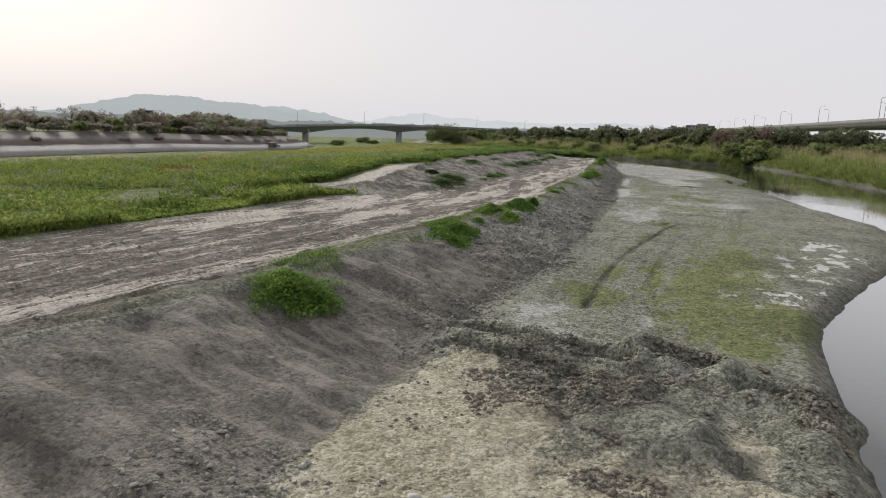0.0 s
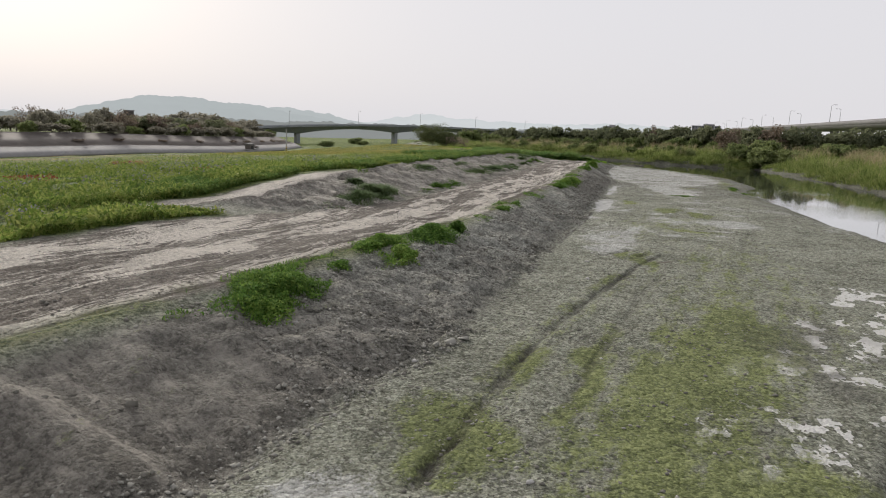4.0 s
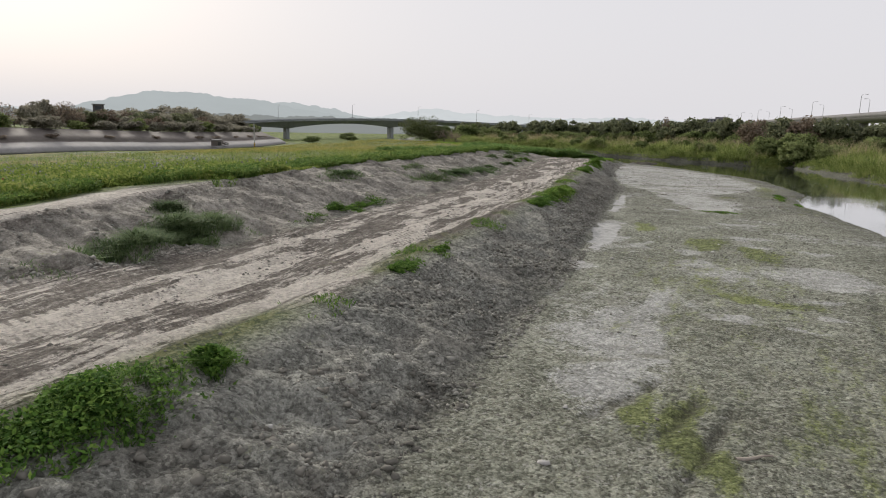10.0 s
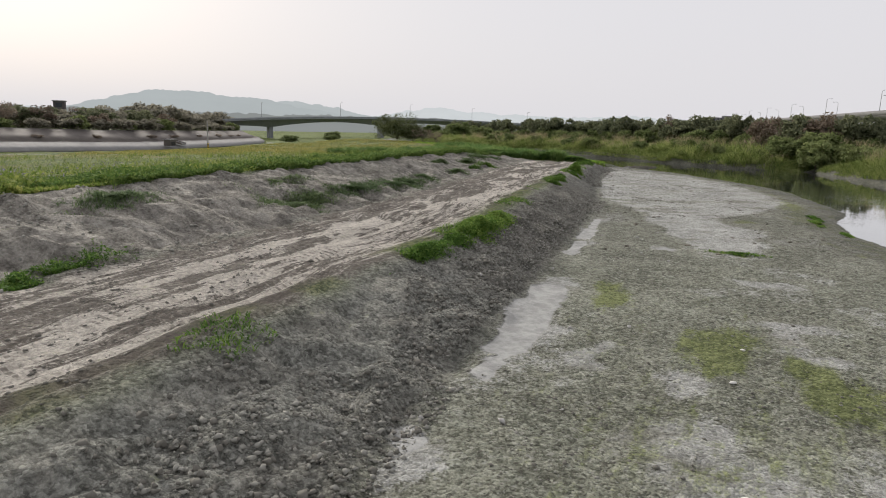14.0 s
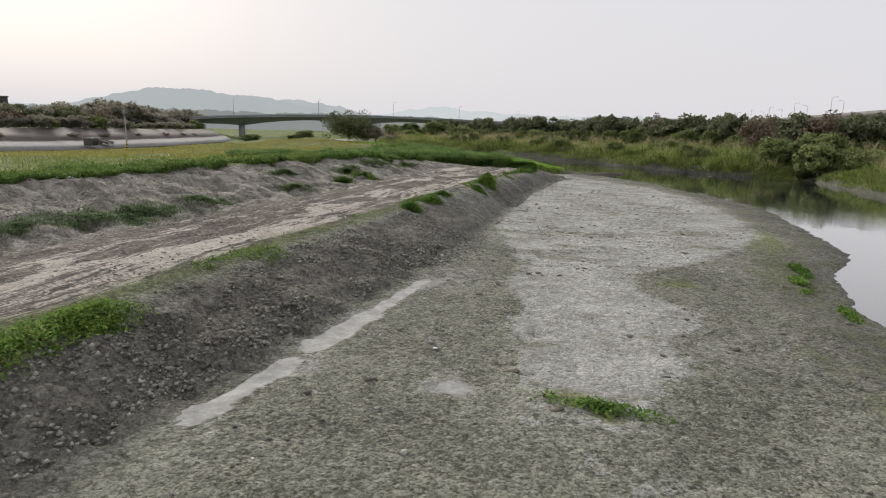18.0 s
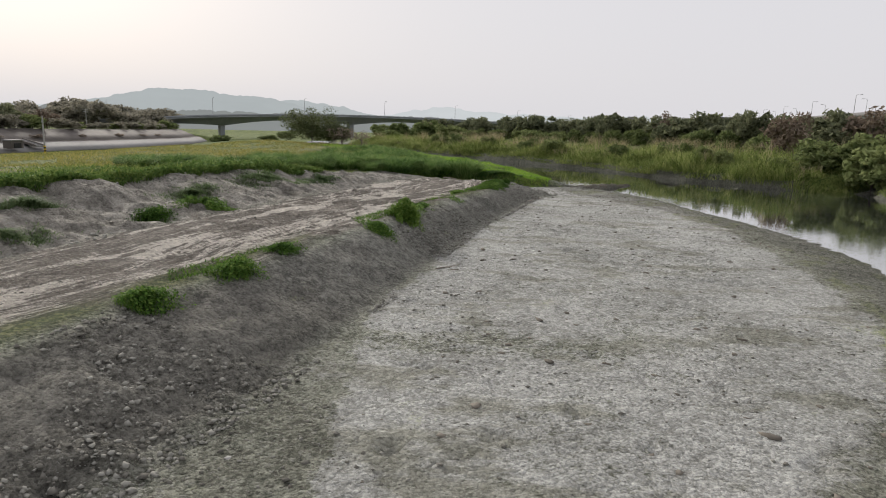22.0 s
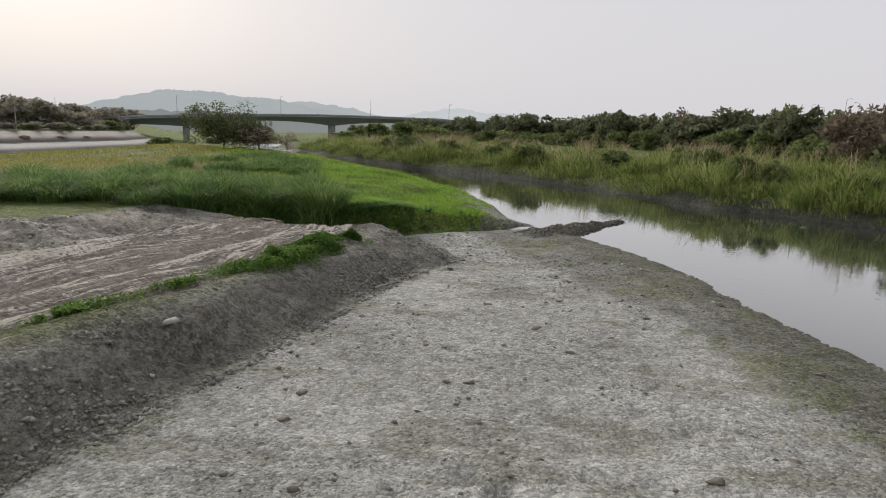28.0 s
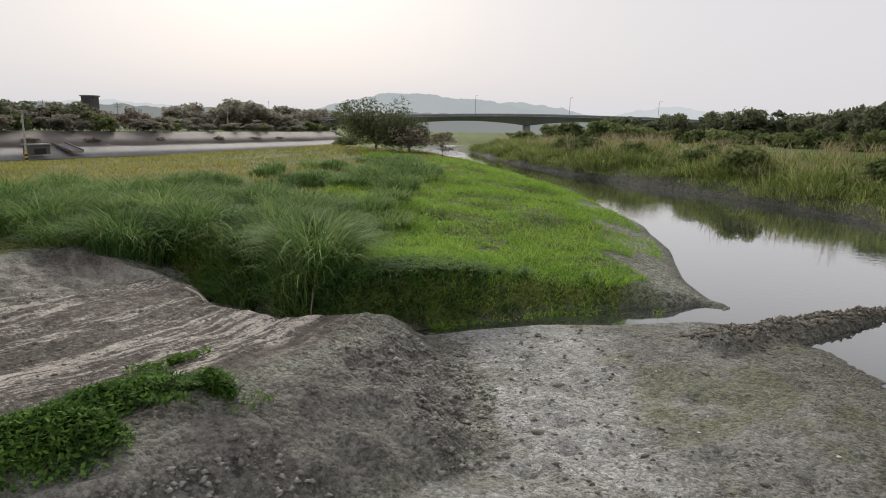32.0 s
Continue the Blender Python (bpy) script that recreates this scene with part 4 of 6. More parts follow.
# ---- river ----
def water_material():
    m, nt, b = material("still_river_water")
    b.inputs["Base Color"].default_value = (0.055, 0.06, 0.052, 1)
    b.inputs["Roughness"].default_value = 0.04
    b.inputs["IOR"].default_value = 1.7
    b.inputs["Specular IOR Level"].default_value = 0.5
    pos = nt.nodes.new("ShaderNodeNewGeometry").outputs["Position"]
    calm = ramp_node(nt, noise_node(nt, 0.06, 3.0, 0.5, pos), (0.45, (0.15,) * 3), (0.6, (1,) * 3))
    rip = math_node(nt, "MULTIPLY", noise_node(nt, 2.6, 3.0, 0.55, pos), calm)
    bump_node(nt, b, rip, 0.2, 0.05)
    gl = node(nt, "ShaderNodeBsdfGlossy", Roughness=0.03)
    gl.inputs["Color"].default_value = (0.95, 0.96, 0.97, 1)
    nt.links.new(b.inputs["Normal"].links[0].from_socket, gl.inputs["Normal"])
    lw = nt.nodes.new("ShaderNodeLayerWeight")
    mx = nt.nodes.new("ShaderNodeMixShader")
    nt.links.new(ramp_node(nt, lw.outputs["Facing"], (0.62, (0.0,) * 3), (0.90, (0.55,) * 3)), mx.inputs["Fac"])
    nt.links.new(b.outputs["BSDF"], mx.inputs[1])
    nt.links.new(gl.outputs["BSDF"], mx.inputs[2])
    nt.links.new(mx.outputs[0], nt.nodes["Material Output"].inputs["Surface"])
    return m


wy = np.arange(-120, 292, 2.0)
left_edge = np.where(wy < 163, shore_x(wy) - 7, pen_x(wy) - 3)
left_edge = np.where((wy > 150) & (wy < 168), 24, left_edge)
right_edge = far_x(wy) + 3
wv = np.stack([np.concatenate([left_edge, right_edge]), np.concatenate([wy, wy]), np.full(2 * len(wy), WATER_Z)], -1)
k = np.arange(len(wy) - 1)
wf = np.stack([k, k + len(wy), k + len(wy) + 1, k + 1], -1)
tagged(new("water", mesh_of("water", wv, wf, water_material())), "still dark river water mirroring sky and bank", "river", kind="structure")


# ---- concrete levee ----
def levee_strip(name, off_a, z_a, off_b, z_b, mat, y0=-40, y1=395):
    yy = np.arange(y0, y1, 3.0)
    fall = far_fall(yy) + levee_sink(yy)
    lx = levee_x(yy)
    n = len(yy)
    rows = [np.stack([lx + off_a, yy, fall + z_a], -1), np.stack([lx + off_b, yy, fall + z_b], -1), np.stack([lx + off_b, yy, fall + z_b - 0.35], -1), np.stack([lx + off_a, yy, fall + z_a - 0.35], -1)]
    v = np.concatenate(rows)
    k = np.arange(n - 1)
    f = [np.stack([k + a * n, k + 1 + a * n, k + 1 + b * n, k + b * n], -1) for a, b in ((0, 1), (1, 2), (2, 3), (3, 0))]
    return mesh_of(name, v, np.concatenate(f), mat)


levee = thing("levee", -80, 121, 0, "long concrete river levee with a pale lower and brown upper face", "levee")
for nm, a in (("lower_face", (0.0, -1.42, -3.3, 0.22)), ("berm", (-3.3, 0.26, -4.6, 0.28)), ("upper_face", (-4.6, 0.30, -11.0, 2.78)), ("crest_slab", (-11.0, 2.84, -11.8, 2.84))):
    ob = part(nm, levee_strip(nm, *a, MAT_CONCRETE_DARK if nm != "lower_face" else MAT_CONCRETE), None, levee)
    ob.matrix_parent_inverse = levee.matrix_world.inverted()

# ---- distant ridges ----
def ridge(name, dist, az0, az1, peaks, tone, strength, label, step=0.12, rough=0.13, seed=1):
    """A range of hills as a rising slope; peaks are azimuth (left positive) and elevation in degrees."""
    az = np.arange(az0, az1, -step)
    el = sum(along(-(az + s), *[v for a, e in peaks for v in (-a, e)]) for s in (-0.7, -0.35, 0, 0.35, 0.7)) / 5
    bumps = (vnoise(az * 5, az * 0, 1.0, seed) - 0.5) * 0.6 + (vnoise(az * 1.7, az * 0, 1.0, seed + 1) - 0.5) * 1.4 + (vnoise(az * 14, az * 0, 1.0, seed + 2) - 0.5) * 0.25
    el = np.maximum(el + bumps * rough * np.minimum(1, el), 0.02)
    v = []
    for dz, dd in ((-0.4, -350), (0.4, -160), (0.75, -60), (1.0, 0), (0.2, 300)):
        r = dist + dd
        z = 6 + (np.tan(np.radians(el)) * dist * dz if dz > 0 else az * 0 - 60)
        v.append(np.stack([20 - np.sin(np.radians(az)) * r, 70 + np.cos(np.radians(az)) * r, z], -1))
    n = len(az)
    j = np.arange(n - 1)
    f = [np.stack([j + a * n, j + 1 + a * n, j + 1 + (a + 1) * n, j + (a + 1) * n], -1) for a in range(4)]
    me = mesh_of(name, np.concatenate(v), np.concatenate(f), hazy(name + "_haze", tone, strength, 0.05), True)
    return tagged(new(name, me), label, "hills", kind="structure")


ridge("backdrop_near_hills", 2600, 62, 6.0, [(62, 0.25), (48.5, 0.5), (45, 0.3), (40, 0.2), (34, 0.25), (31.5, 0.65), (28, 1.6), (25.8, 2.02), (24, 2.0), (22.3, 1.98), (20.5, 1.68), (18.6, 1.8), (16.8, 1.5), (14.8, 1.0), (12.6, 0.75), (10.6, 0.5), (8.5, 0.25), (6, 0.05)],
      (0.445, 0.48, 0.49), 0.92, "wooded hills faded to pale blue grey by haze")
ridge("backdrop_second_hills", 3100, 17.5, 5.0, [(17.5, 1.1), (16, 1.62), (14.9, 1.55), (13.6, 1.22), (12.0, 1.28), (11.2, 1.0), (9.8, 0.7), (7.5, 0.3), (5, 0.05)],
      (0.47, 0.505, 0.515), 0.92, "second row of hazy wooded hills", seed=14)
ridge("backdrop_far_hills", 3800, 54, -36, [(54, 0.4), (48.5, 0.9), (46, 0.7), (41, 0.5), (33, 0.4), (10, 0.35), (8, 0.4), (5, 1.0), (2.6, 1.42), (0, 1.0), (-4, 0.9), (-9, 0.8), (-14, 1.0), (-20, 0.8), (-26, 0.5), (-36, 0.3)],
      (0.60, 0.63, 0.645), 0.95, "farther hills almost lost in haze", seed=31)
# low woods and houses of the plain, their haze painted in as glow
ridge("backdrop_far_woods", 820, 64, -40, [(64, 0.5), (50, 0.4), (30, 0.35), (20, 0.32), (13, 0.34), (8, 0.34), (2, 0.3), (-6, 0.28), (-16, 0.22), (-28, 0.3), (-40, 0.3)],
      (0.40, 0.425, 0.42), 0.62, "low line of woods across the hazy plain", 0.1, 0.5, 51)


# ---- road bridge with haunched spans ----
BR_A, BR_B = Vector((-31.0, 423.0)), Vector((-84.0, 388.0))
br_dir = (BR_A - BR_B).normalized()
SPAN = (BR_A - BR_B).length
bridge = thing("road_bridge", BR_A.x, BR_A.y, -4, "grey concrete road bridge with haunched spans over the river", "bridge", rz=math.degrees(math.atan2(br_dir.y, br_dir.x)))


def bridge_top(s):
    return 11.6 - ((s - 12) / 62.0) ** 2 * 1.35 if s < 12 else 11.6 - ((s - 12) / 80.0) ** 2 * 1.1


def span_mesh(name, s0, s1, d0, d1, mid):
    """A box girder, deeper over the piers, with overhanging deck edges."""
    n = 14
    v, f = [], []
    for i in range(n + 1):
        t = i / n
        s = s0 + (s1 - s0) * t
        depth = mid + ((d0 if t < 0.5 else d1) - mid) * abs(2 * t - 1) ** 2
        top = bridge_top(s)
        ring = [(-6.2, top), (-6.2, top - 0.45), (-3.6, top - 0.8), (-3.0, top - depth), (3.0, top - depth), (3.6, top - 0.8), (6.2, top - 0.45), (6.2, top)]
        v += [(s, a, b) for a, b in ring]
    for i in range(n):
        for k in range(8):
            a, b = i * 8 + k, i * 8 + (k + 1) % 8
            f.append((a, b, b + 8, a + 8))
    return mesh_of(name, v, f, MAT_BRIDGE)


for s0, s1, d0, d1, mid in ((-190, -SPAN * 2, 2.4, 2.8, 2.3), (-SPAN * 2, -SPAN, 2.8, 4.2, 2.3), (-SPAN, 0, 4.2, 4.2, 2.2), (0, SPAN, 4.2, 4.2, 2.2), (SPAN, SPAN * 2, 4.0, 2.8, 2.3), (SPAN * 2, 200, 2.8, 2.4, 2.3)):
    part("span", span_mesh("span", s0 + 0.05, s1 - 0.05, d0, d1, mid), None, bridge)
for k in (-2, -1, 0, 1, 2):
    s = k * SPAN
    top = bridge_top(s) - (4.1 if abs(k) < 2 else 2.7)
    bm = box_bm(2.2, 4.6, top + 2, (s, 0, (top - 2) / 2), 0.25)
    part("pier", bm, MAT_BRIDGE, bridge)
for side in (-6.0, 6.0):
    lines = []
    for i in range(33):
        s = -190 + i * 12.2
        lines.append((s, side, bridge_top(s) + 0.45))
    v, f = [], []
    for (s, a, z) in lines:
        v += [(s, a - 0.12, z - 0.45), (s, a + 0.12, z - 0.45), (s, a + 0.12, z + 0.35), (s, a - 0.12, z + 0.35)]
    for i in range(len(lines) - 1):
        for q in range(4):
            a, b = i * 4 + q, i * 4 + (q + 1) % 4
            f.append((a, b, b + 4, a + 4))
    part("parapet", mesh_of("parapet", v, f, MAT_BRIDGE), None, bridge)


# ---- street lamps ----
def street_lamp(x, y, z, height, rz, arm=1.8, group="street lamps"):
    t = thing("street_lamp", x, y, z, "tall grey steel street lamp with a curved arm", "street lamp", group, rz)
    part("pole", tubes_mesh("pole", [([(0, 0, 0), (0, 0, height * 0.5), (0, 0, height * 0.93)], [0.13, 0.10, 0.08])], MAT_STEEL), None, t)
    part("arm", tubes_mesh("arm", [([(0, 0, height * 0.93), (0.25, 0, height * 0.975), (arm * 0.55, 0, height), (arm, 0, height)], [0.075, 0.07, 0.06, 0.05])], MAT_STEEL), None, t)
    head = part("lamp_head", box_bm(0.8, 0.3, 0.16, (arm + 0.3, 0, height - 0.02), 0.04), MAT_STEEL, t)
    part("lens", box_bm(0.55, 0.22, 0.05, (arm + 0.34, 0, height - 0.12), 0.02), MAT_GLASS, head, "flat dark glass lens")
    return t


for s in (-150, -110, -66, -22, 22, 66, 110, 150):
    q = BR_A + br_dir * s
    street_lamp(q.x - br_dir.y * 5.7, q.y + br_dir.x * 5.7, -4 + bridge_top(s), 8.5, bridge.rotation_euler.z * 57.3 - 90, group="lamps on the bridge")


# ---- elevated highway across the plain ----
VIA_AT, VIA_DIR = Vector((90.2, -22.5)), Vector((0.242, 0.970))


def via_at(s):
    """Place on the viaduct, s metres along it."""
    return VIA_AT + VIA_DIR * s, VIA_DIR


def via_z(s):
    return 13.6 - 0.0006 * s


viaduct = thing("elevated_highway", 153, 231, 0, "long pale concrete elevated highway on slender piers", "viaduct")
v, f, n = [], [], 40
pv, pf = [], []
for i in range(n + 1):
    s = 120 + 1500 * i / n
    q, d = via_at(s)
    nrm = Vector((d.y, -d.x))
    for a, z in ((-7, 0), (-7, -0.9), (-3, -2.3), (3, -2.3), (7, -0.9), (7, 0)):
        v.append((q.x + nrm.x * a, q.y + nrm.y * a, via_z(s) + z))
    for a, z in ((-7.2, -0.5), (-6.9, -0.5), (-6.9, 1.0), (-7.2, 1.0)):
        pv.append((q.x + nrm.x * a, q.y + nrm.y * a, via_z(s) + z))
for i in range(n):
    for k in range(6):
        a, b = i * 6 + k, i * 6 + (k + 1) % 6
        f.append((a, b, b + 6, a + 6))
    for k in range(4):
        a, b = i * 4 + k, i * 4 + (k + 1) % 4
        pf.append((a, b, b + 4, a + 4))
inv = viaduct.matrix_world.inverted()
for ob in (part("deck", mesh_of("deck", v, f, MAT_VIADUCT), None, viaduct), part("parapet", mesh_of("parapet", pv, pf, MAT_VIADUCT), None, viaduct)):
    ob.matrix_parent_inverse = inv
for i in range(30):
    s = 130 + i * 40
    q, d = via_at(s)
    ob = part("pier", box_bm(2.4, 3.0, via_z(s) + 1.0, (q.x, q.y, (via_z(s) - 3.4) / 2 - 0.3), 0.2), MAT_VIADUCT, viaduct)
    ob.matrix_parent_inverse = inv
for i in range(26):
    s = 150 + i * 33
    q, d = via_at(s)
    side = -6.6 if i % 2 else 6.6
    street_lamp(q.x + d.y * side, q.y - d.x * side, via_z(s), 8.0, math.degrees(math.atan2(-d.x, d.y)) + (180 if i % 2 == 0 else 0), 1.5, "lamps on the highway")


# ---- vegetation builders ----
def blades(px, py, pz, height, width, lean, segs=3, seed=0, droop=1.0, heading=None):
    """Arching blades: one ribbon each, from their feet to pointed tips. height, width, lean may be arrays."""
    r = np.random.default_rng(seed)
    n = len(px)
    height, width, lean = (np.broadcast_to(np.asarray(a, float), n) for a in (height, width, lean))
    az = r.uniform(0, 2 * np.pi, n) if heading is None else heading + r.normal(0, 0.7, n)
    dx, dy = np.cos(az), np.sin(az)
    tw = az + np.pi / 2 + r.normal(0, 0.5, n)
    wx, wy = np.cos(tw), np.sin(tw)
    levels = []
    for k in range(segs + 1):
        t = k / segs
        out = lean * height * t ** 1.8
        up = height * (t - droop * 0.45 * np.minimum(lean, 1.4) * t ** 2.6)
        w = width * (0.55 + 0.9 * t * (1 - t)) * (1 - 0.92 * t ** 3) * 0.5
        levels.append(np.stack([px + dx * out - wx * w, py + dy * out - wy * w, pz + up], -1))
        levels.append(np.stack([px + dx * out + wx * w, py + dy * out + wy * w, pz + up], -1))
    v = np.stack(levels, 1)
    m = 2 * (segs + 1)
    base = np.arange(n)[:, None] * m
    f = np.concatenate([base + np.array([2 * k, 2 * k + 1, 2 * k + 3, 2 * k + 2]) for k in range(segs)], 0)
    return v.reshape(-1, 3), f


def leaves(px, py, pz, size, tilt=0.6, seed=0, long=1.5):
    """Single leaves: folded diamonds that lie about level, tilted at random."""
    r = np.random.default_rng(seed)
    n = len(px)
    size = np.broadcast_to(np.asarray(size, float), n) * r.uniform(0.6, 1.3, n)
    az = r.uniform(0, 2 * np.pi, n)
    th = r.normal(0, tilt, n)
    ro = r.normal(0, tilt, n)
    d = np.stack([np.cos(az) * np.cos(th), np.sin(az) * np.cos(th), np.sin(th)], -1)
    s = np.stack([-np.sin(az) * np.cos(ro), np.cos(az) * np.cos(ro), np.sin(ro)], -1)
    p = np.stack([px, py, pz], -1)
    L, W = (size * long * 0.5)[:, None], (size * 0.42)[:, None]
    v = np.stack([p - d * L, p + s * W + d * L * 0.1, p + d * L, p - s * W + d * L * 0.1], 1)
    f = np.arange(n)[:, None] * 4 + np.arange(4)
    return v.reshape(-1, 3), f


def join(*sets):
    vs, fs, k = [], [], 0
    for v, f in sets:
        vs.append(v)
        fs.append(f + k)
        k += len(v)
    return np.concatenate(vs), np.concatenate(fs)


def stuff(name, vf, mat, label, category, smooth_shade=False):
    return tagged(new(name, mesh_of(name, *vf, mat, smooth_shade)), label, category, kind="stuff")


def lumps(px, py, pz, size, seed=0, flat=0.7):
    """Angular clods and stones: jittered icosahedra sunk a little into the ground."""
    r = np.random.default_rng(seed)
    n = len(px)
    g = (1 + 5 ** 0.5) / 2
    ico = np.array([(-1, g, 0), (1, g, 0), (-1, -g, 0), (1, -g, 0), (0, -1, g), (0, 1, g), (0, -1, -g), (0, 1, -g), (g, 0, -1), (g, 0, 1), (-g, 0, -1), (-g, 0, 1)]) / 1.9
    tri = np.array([(0, 11, 5), (0, 5, 1), (0, 1, 7), (0, 7, 10), (0, 10, 11), (1, 5, 9), (5, 11, 4), (11, 10, 2), (10, 7, 6), (7, 1, 8), (3, 9, 4), (3, 4, 2), (3, 2, 6), (3, 6, 8), (3, 8, 9), (4, 9, 5), (2, 4, 11), (6, 2, 10), (8, 6, 7), (9, 8, 1)])
    size = np.broadcast_to(np.asarray(size, float), n)
    v = ico[None] * r.uniform(0.35, 1.5, (n, 12, 1)) * r.uniform(0.6, 1.25, (n, 1, 3))
    a = r.uniform(0, 2 * np.pi, n)
    c, s = np.cos(a)[:, None], np.sin(a)[:, None]
    x, y, z = v[..., 0] * c - v[..., 1] * s, v[..., 0] * s + v[..., 1] * c, v[..., 2] * flat
    v = np.stack([x, y, z], -1) * (size * 0.5)[:, None, None] + np.stack([px, py, pz + size * 0.12], -1)[:, None, :]
    f = np.arange(n)[:, None, None] * 12 + tri[None]
    return v.reshape(-1, 3), f.reshape(-1, 3)


def crumbs(px, py, pz, size, seed=0, flat=0.7):
    """Small angular crumbs: jittered octahedra."""
    r = np.random.default_rng(seed)
    n = len(px)
    octa = np.array([(1, 0, 0), (0, 1, 0), (-1, 0, 0), (0, -1, 0), (0, 0, 1), (0, 0, -1)], float)
    tri = np.array([(0, 1, 4), (1, 2, 4), (2, 3, 4), (3, 0, 4), (1, 0, 5), (2, 1, 5), (3, 2, 5), (0, 3, 5)])
    v = octa[None] * r.uniform(0.55, 1.3, (n, 6, 1)) + r.normal(0, 0.18, (n, 6, 3))
    a = r.uniform(0, 2 * np.pi, n)
    c, s = np.cos(a)[:, None], np.sin(a)[:, None]
    v = np.stack([v[..., 0] * c - v[..., 1] * s, v[..., 0] * s + v[..., 1] * c, v[..., 2] * flat], -1)
    size = np.broadcast_to(np.asarray(size, float), n)
    v = v * (size * 0.5)[:, None, None] + np.stack([px, py, pz + size * 0.1], -1)[:, None, :]
    return v.reshape(-1, 3), (np.arange(n)[:, None, None] * 6 + tri[None]).reshape(-1, 3)


# ---- clods and crumbs ----
def scatter(n, y0, y1, seed):
    r = np.random.default_rng(seed)
    return r, r.uniform(y0, y1, n), r.uniform(0, 1, n)


def clod_size(r, n, small, spread, power):
    return small + spread * r.uniform(0, 1, n) ** power


MAT_CLOD_DARK = plain("damp_clods", (0.10, 0.095, 0.082), (0.21, 0.20, 0.175), 2.5, 0.95, 0.0, 0.5, 0.02)
MAT_WETCLOD = plain("wet_mud_clods", (0.075, 0.066, 0.055), (0.24, 0.215, 0.18), 3.0, 0.9, 0.0, 0.6, 0.03)
r, py, t = scatter(62000, 4, 156, 201)
px = crest_x(py) - 0.2 + (foot_x(py) + np.where((py > 66) & (py < 98), 0.0, 0.9) - crest_x(py)) * t ** 0.8
keep = fbm(px, py, 3.5, 4, 210) + 0.2 * t - 0.22 * (1 - smooth(16, 30, py)) - 0.16 * smooth(98, 114, py) * (1 - smooth(134, 144, py)) > 0.54
px, py, t = px[keep], py[keep], t[keep]
pz = ground_z(px, py)
half = np.arange(len(px)) % 5 < 3
stuff("slope_clods", crumbs(px[half], py[half], pz[half], clod_size(r, half.sum(), 0.035, 0.15, 3), 1), MAT_CLOD, "grey dried mud clods on the dike slope", "clods")
stuff("damp_slope_clods", crumbs(px[~half], py[~half], pz[~half], clod_size(r, (~half).sum(), 0.035, 0.16, 3), 6), MAT_CLOD_DARK, "dark damp mud clods on the dike slope", "clods")
r, py, t = scatter(8500, 24, 100, 202)
px = crest_x(py) + (foot_x(py) + np.where((py > 66) & (py < 98), -0.1, 0.6) - crest_x(py)) * t ** 0.6
keep = fbm(px, py, 3.0, 3, 211) > 0.5
px, py = px[keep], py[keep]
half = (fbm(px, py, 5.0, 2, 212) > 0.72) & (py < 66)
pz, sz = ground_z(px, py) - 0.03, clod_size(r, len(px), 0.06, 0.19, 4)
stuff("large_slope_clods", lumps(px[half], py[half], pz[half], sz[half], 8), MAT_CLOD, "large pale clods on the dike slope", "clods")
stuff("large_damp_clods", lumps(px[~half], py[~half], pz[~half], sz[~half], 10), MAT_CLOD_DARK, "large dark damp clods on the dike slope", "clods")

r, py, t = scatter(20000, 49, 156, 203)
px = bank_top_x(py) + (bank_foot_x(py) + 0.6 - bank_top_x(py)) * t
keep = fbm(px, py, 2.5, 4, 215) > 0.50
px, py = px[keep], py[keep]
stuff("bank_clods", crumbs(px, py, ground_z(px, py), clod_size(r, len(px), 0.04, 0.2, 4), 2), MAT_CLOD, "grey dry clods on the cut bank", "clods")

def on_puddle(x, y):
    """Smooth silty pools at the foot of the slope, where no crumbs lie."""
    u = x - foot_x(y)
    return ((u > -0.1) & (u < 1.5) & (y > 80) & (y < 98)) | ((u > -0.2) & (u < 2.2) & (y > 67.5) & (y < 78))


r, py, t = scatter(48000, 6, 162, 205)
px = foot_x(py) + 0.4 + (np.minimum(shore_x(py) - 1.5, foot_x(py) + 20) - foot_x(py)) * t ** 1.2
keep = (fbm(px, py, 3.0, 4, 220) > 0.50) & ~on_puddle(px, py)
px, py = px[keep], py[keep]
pz = ground_z(px, py) - 0.008
half = np.arange(len(px)) % 2 == 0
stuff("mud_crumbs", crumbs(px[half], py[half], pz[half], clod_size(r, half.sum(), 0.035, 0.14, 4), 3, 0.5), MAT_CLOD_DARK, "small dark crumbs of mud on the dry river bed", "clods")
stuff("dry_crumbs", crumbs(px[~half], py[~half], pz[~half], clod_size(r, (~half).sum(), 0.03, 0.10, 4), 9, 0.5), MAT_CLOD, "small grey crumbs on the dry river bed", "clods")

r, py, t = scatter(900, 84, 160, 206)
px = foot_x(py) + 0.5 + (np.minimum(shore_x(py) - 1.0, foot_x(py) + 17) - foot_x(py)) * t
keep = ~on_puddle(px, py)
px, py = px[keep], py[keep]
stuff("dark_mud_lumps", lumps(px, py, ground_z(px, py) - 0.03, clod_size(r, len(px), 0.07, 0.26, 4), 11, 0.45), MAT_WETCLOD, "dark lumps of mud lying on the pale crust", "clods")
r, py, t = scatter(70, 60, 160, 208)
px = foot_x(py) + 0.8 + (np.minimum(shore_x(py) - 0.6, foot_x(py) + 18) - foot_x(py)) * t ** 0.7
stuff("shell_bits", lumps(px, py, ground_z(px, py), clod_size(r, len(px), 0.06, 0.16, 2), 12, 0.3), plain("bleached_shell", (0.55, 0.54, 0.5), (0.72, 0.71, 0.68), 8.0, 0.8), "bleached bits of shell and litter on mud", "litter")

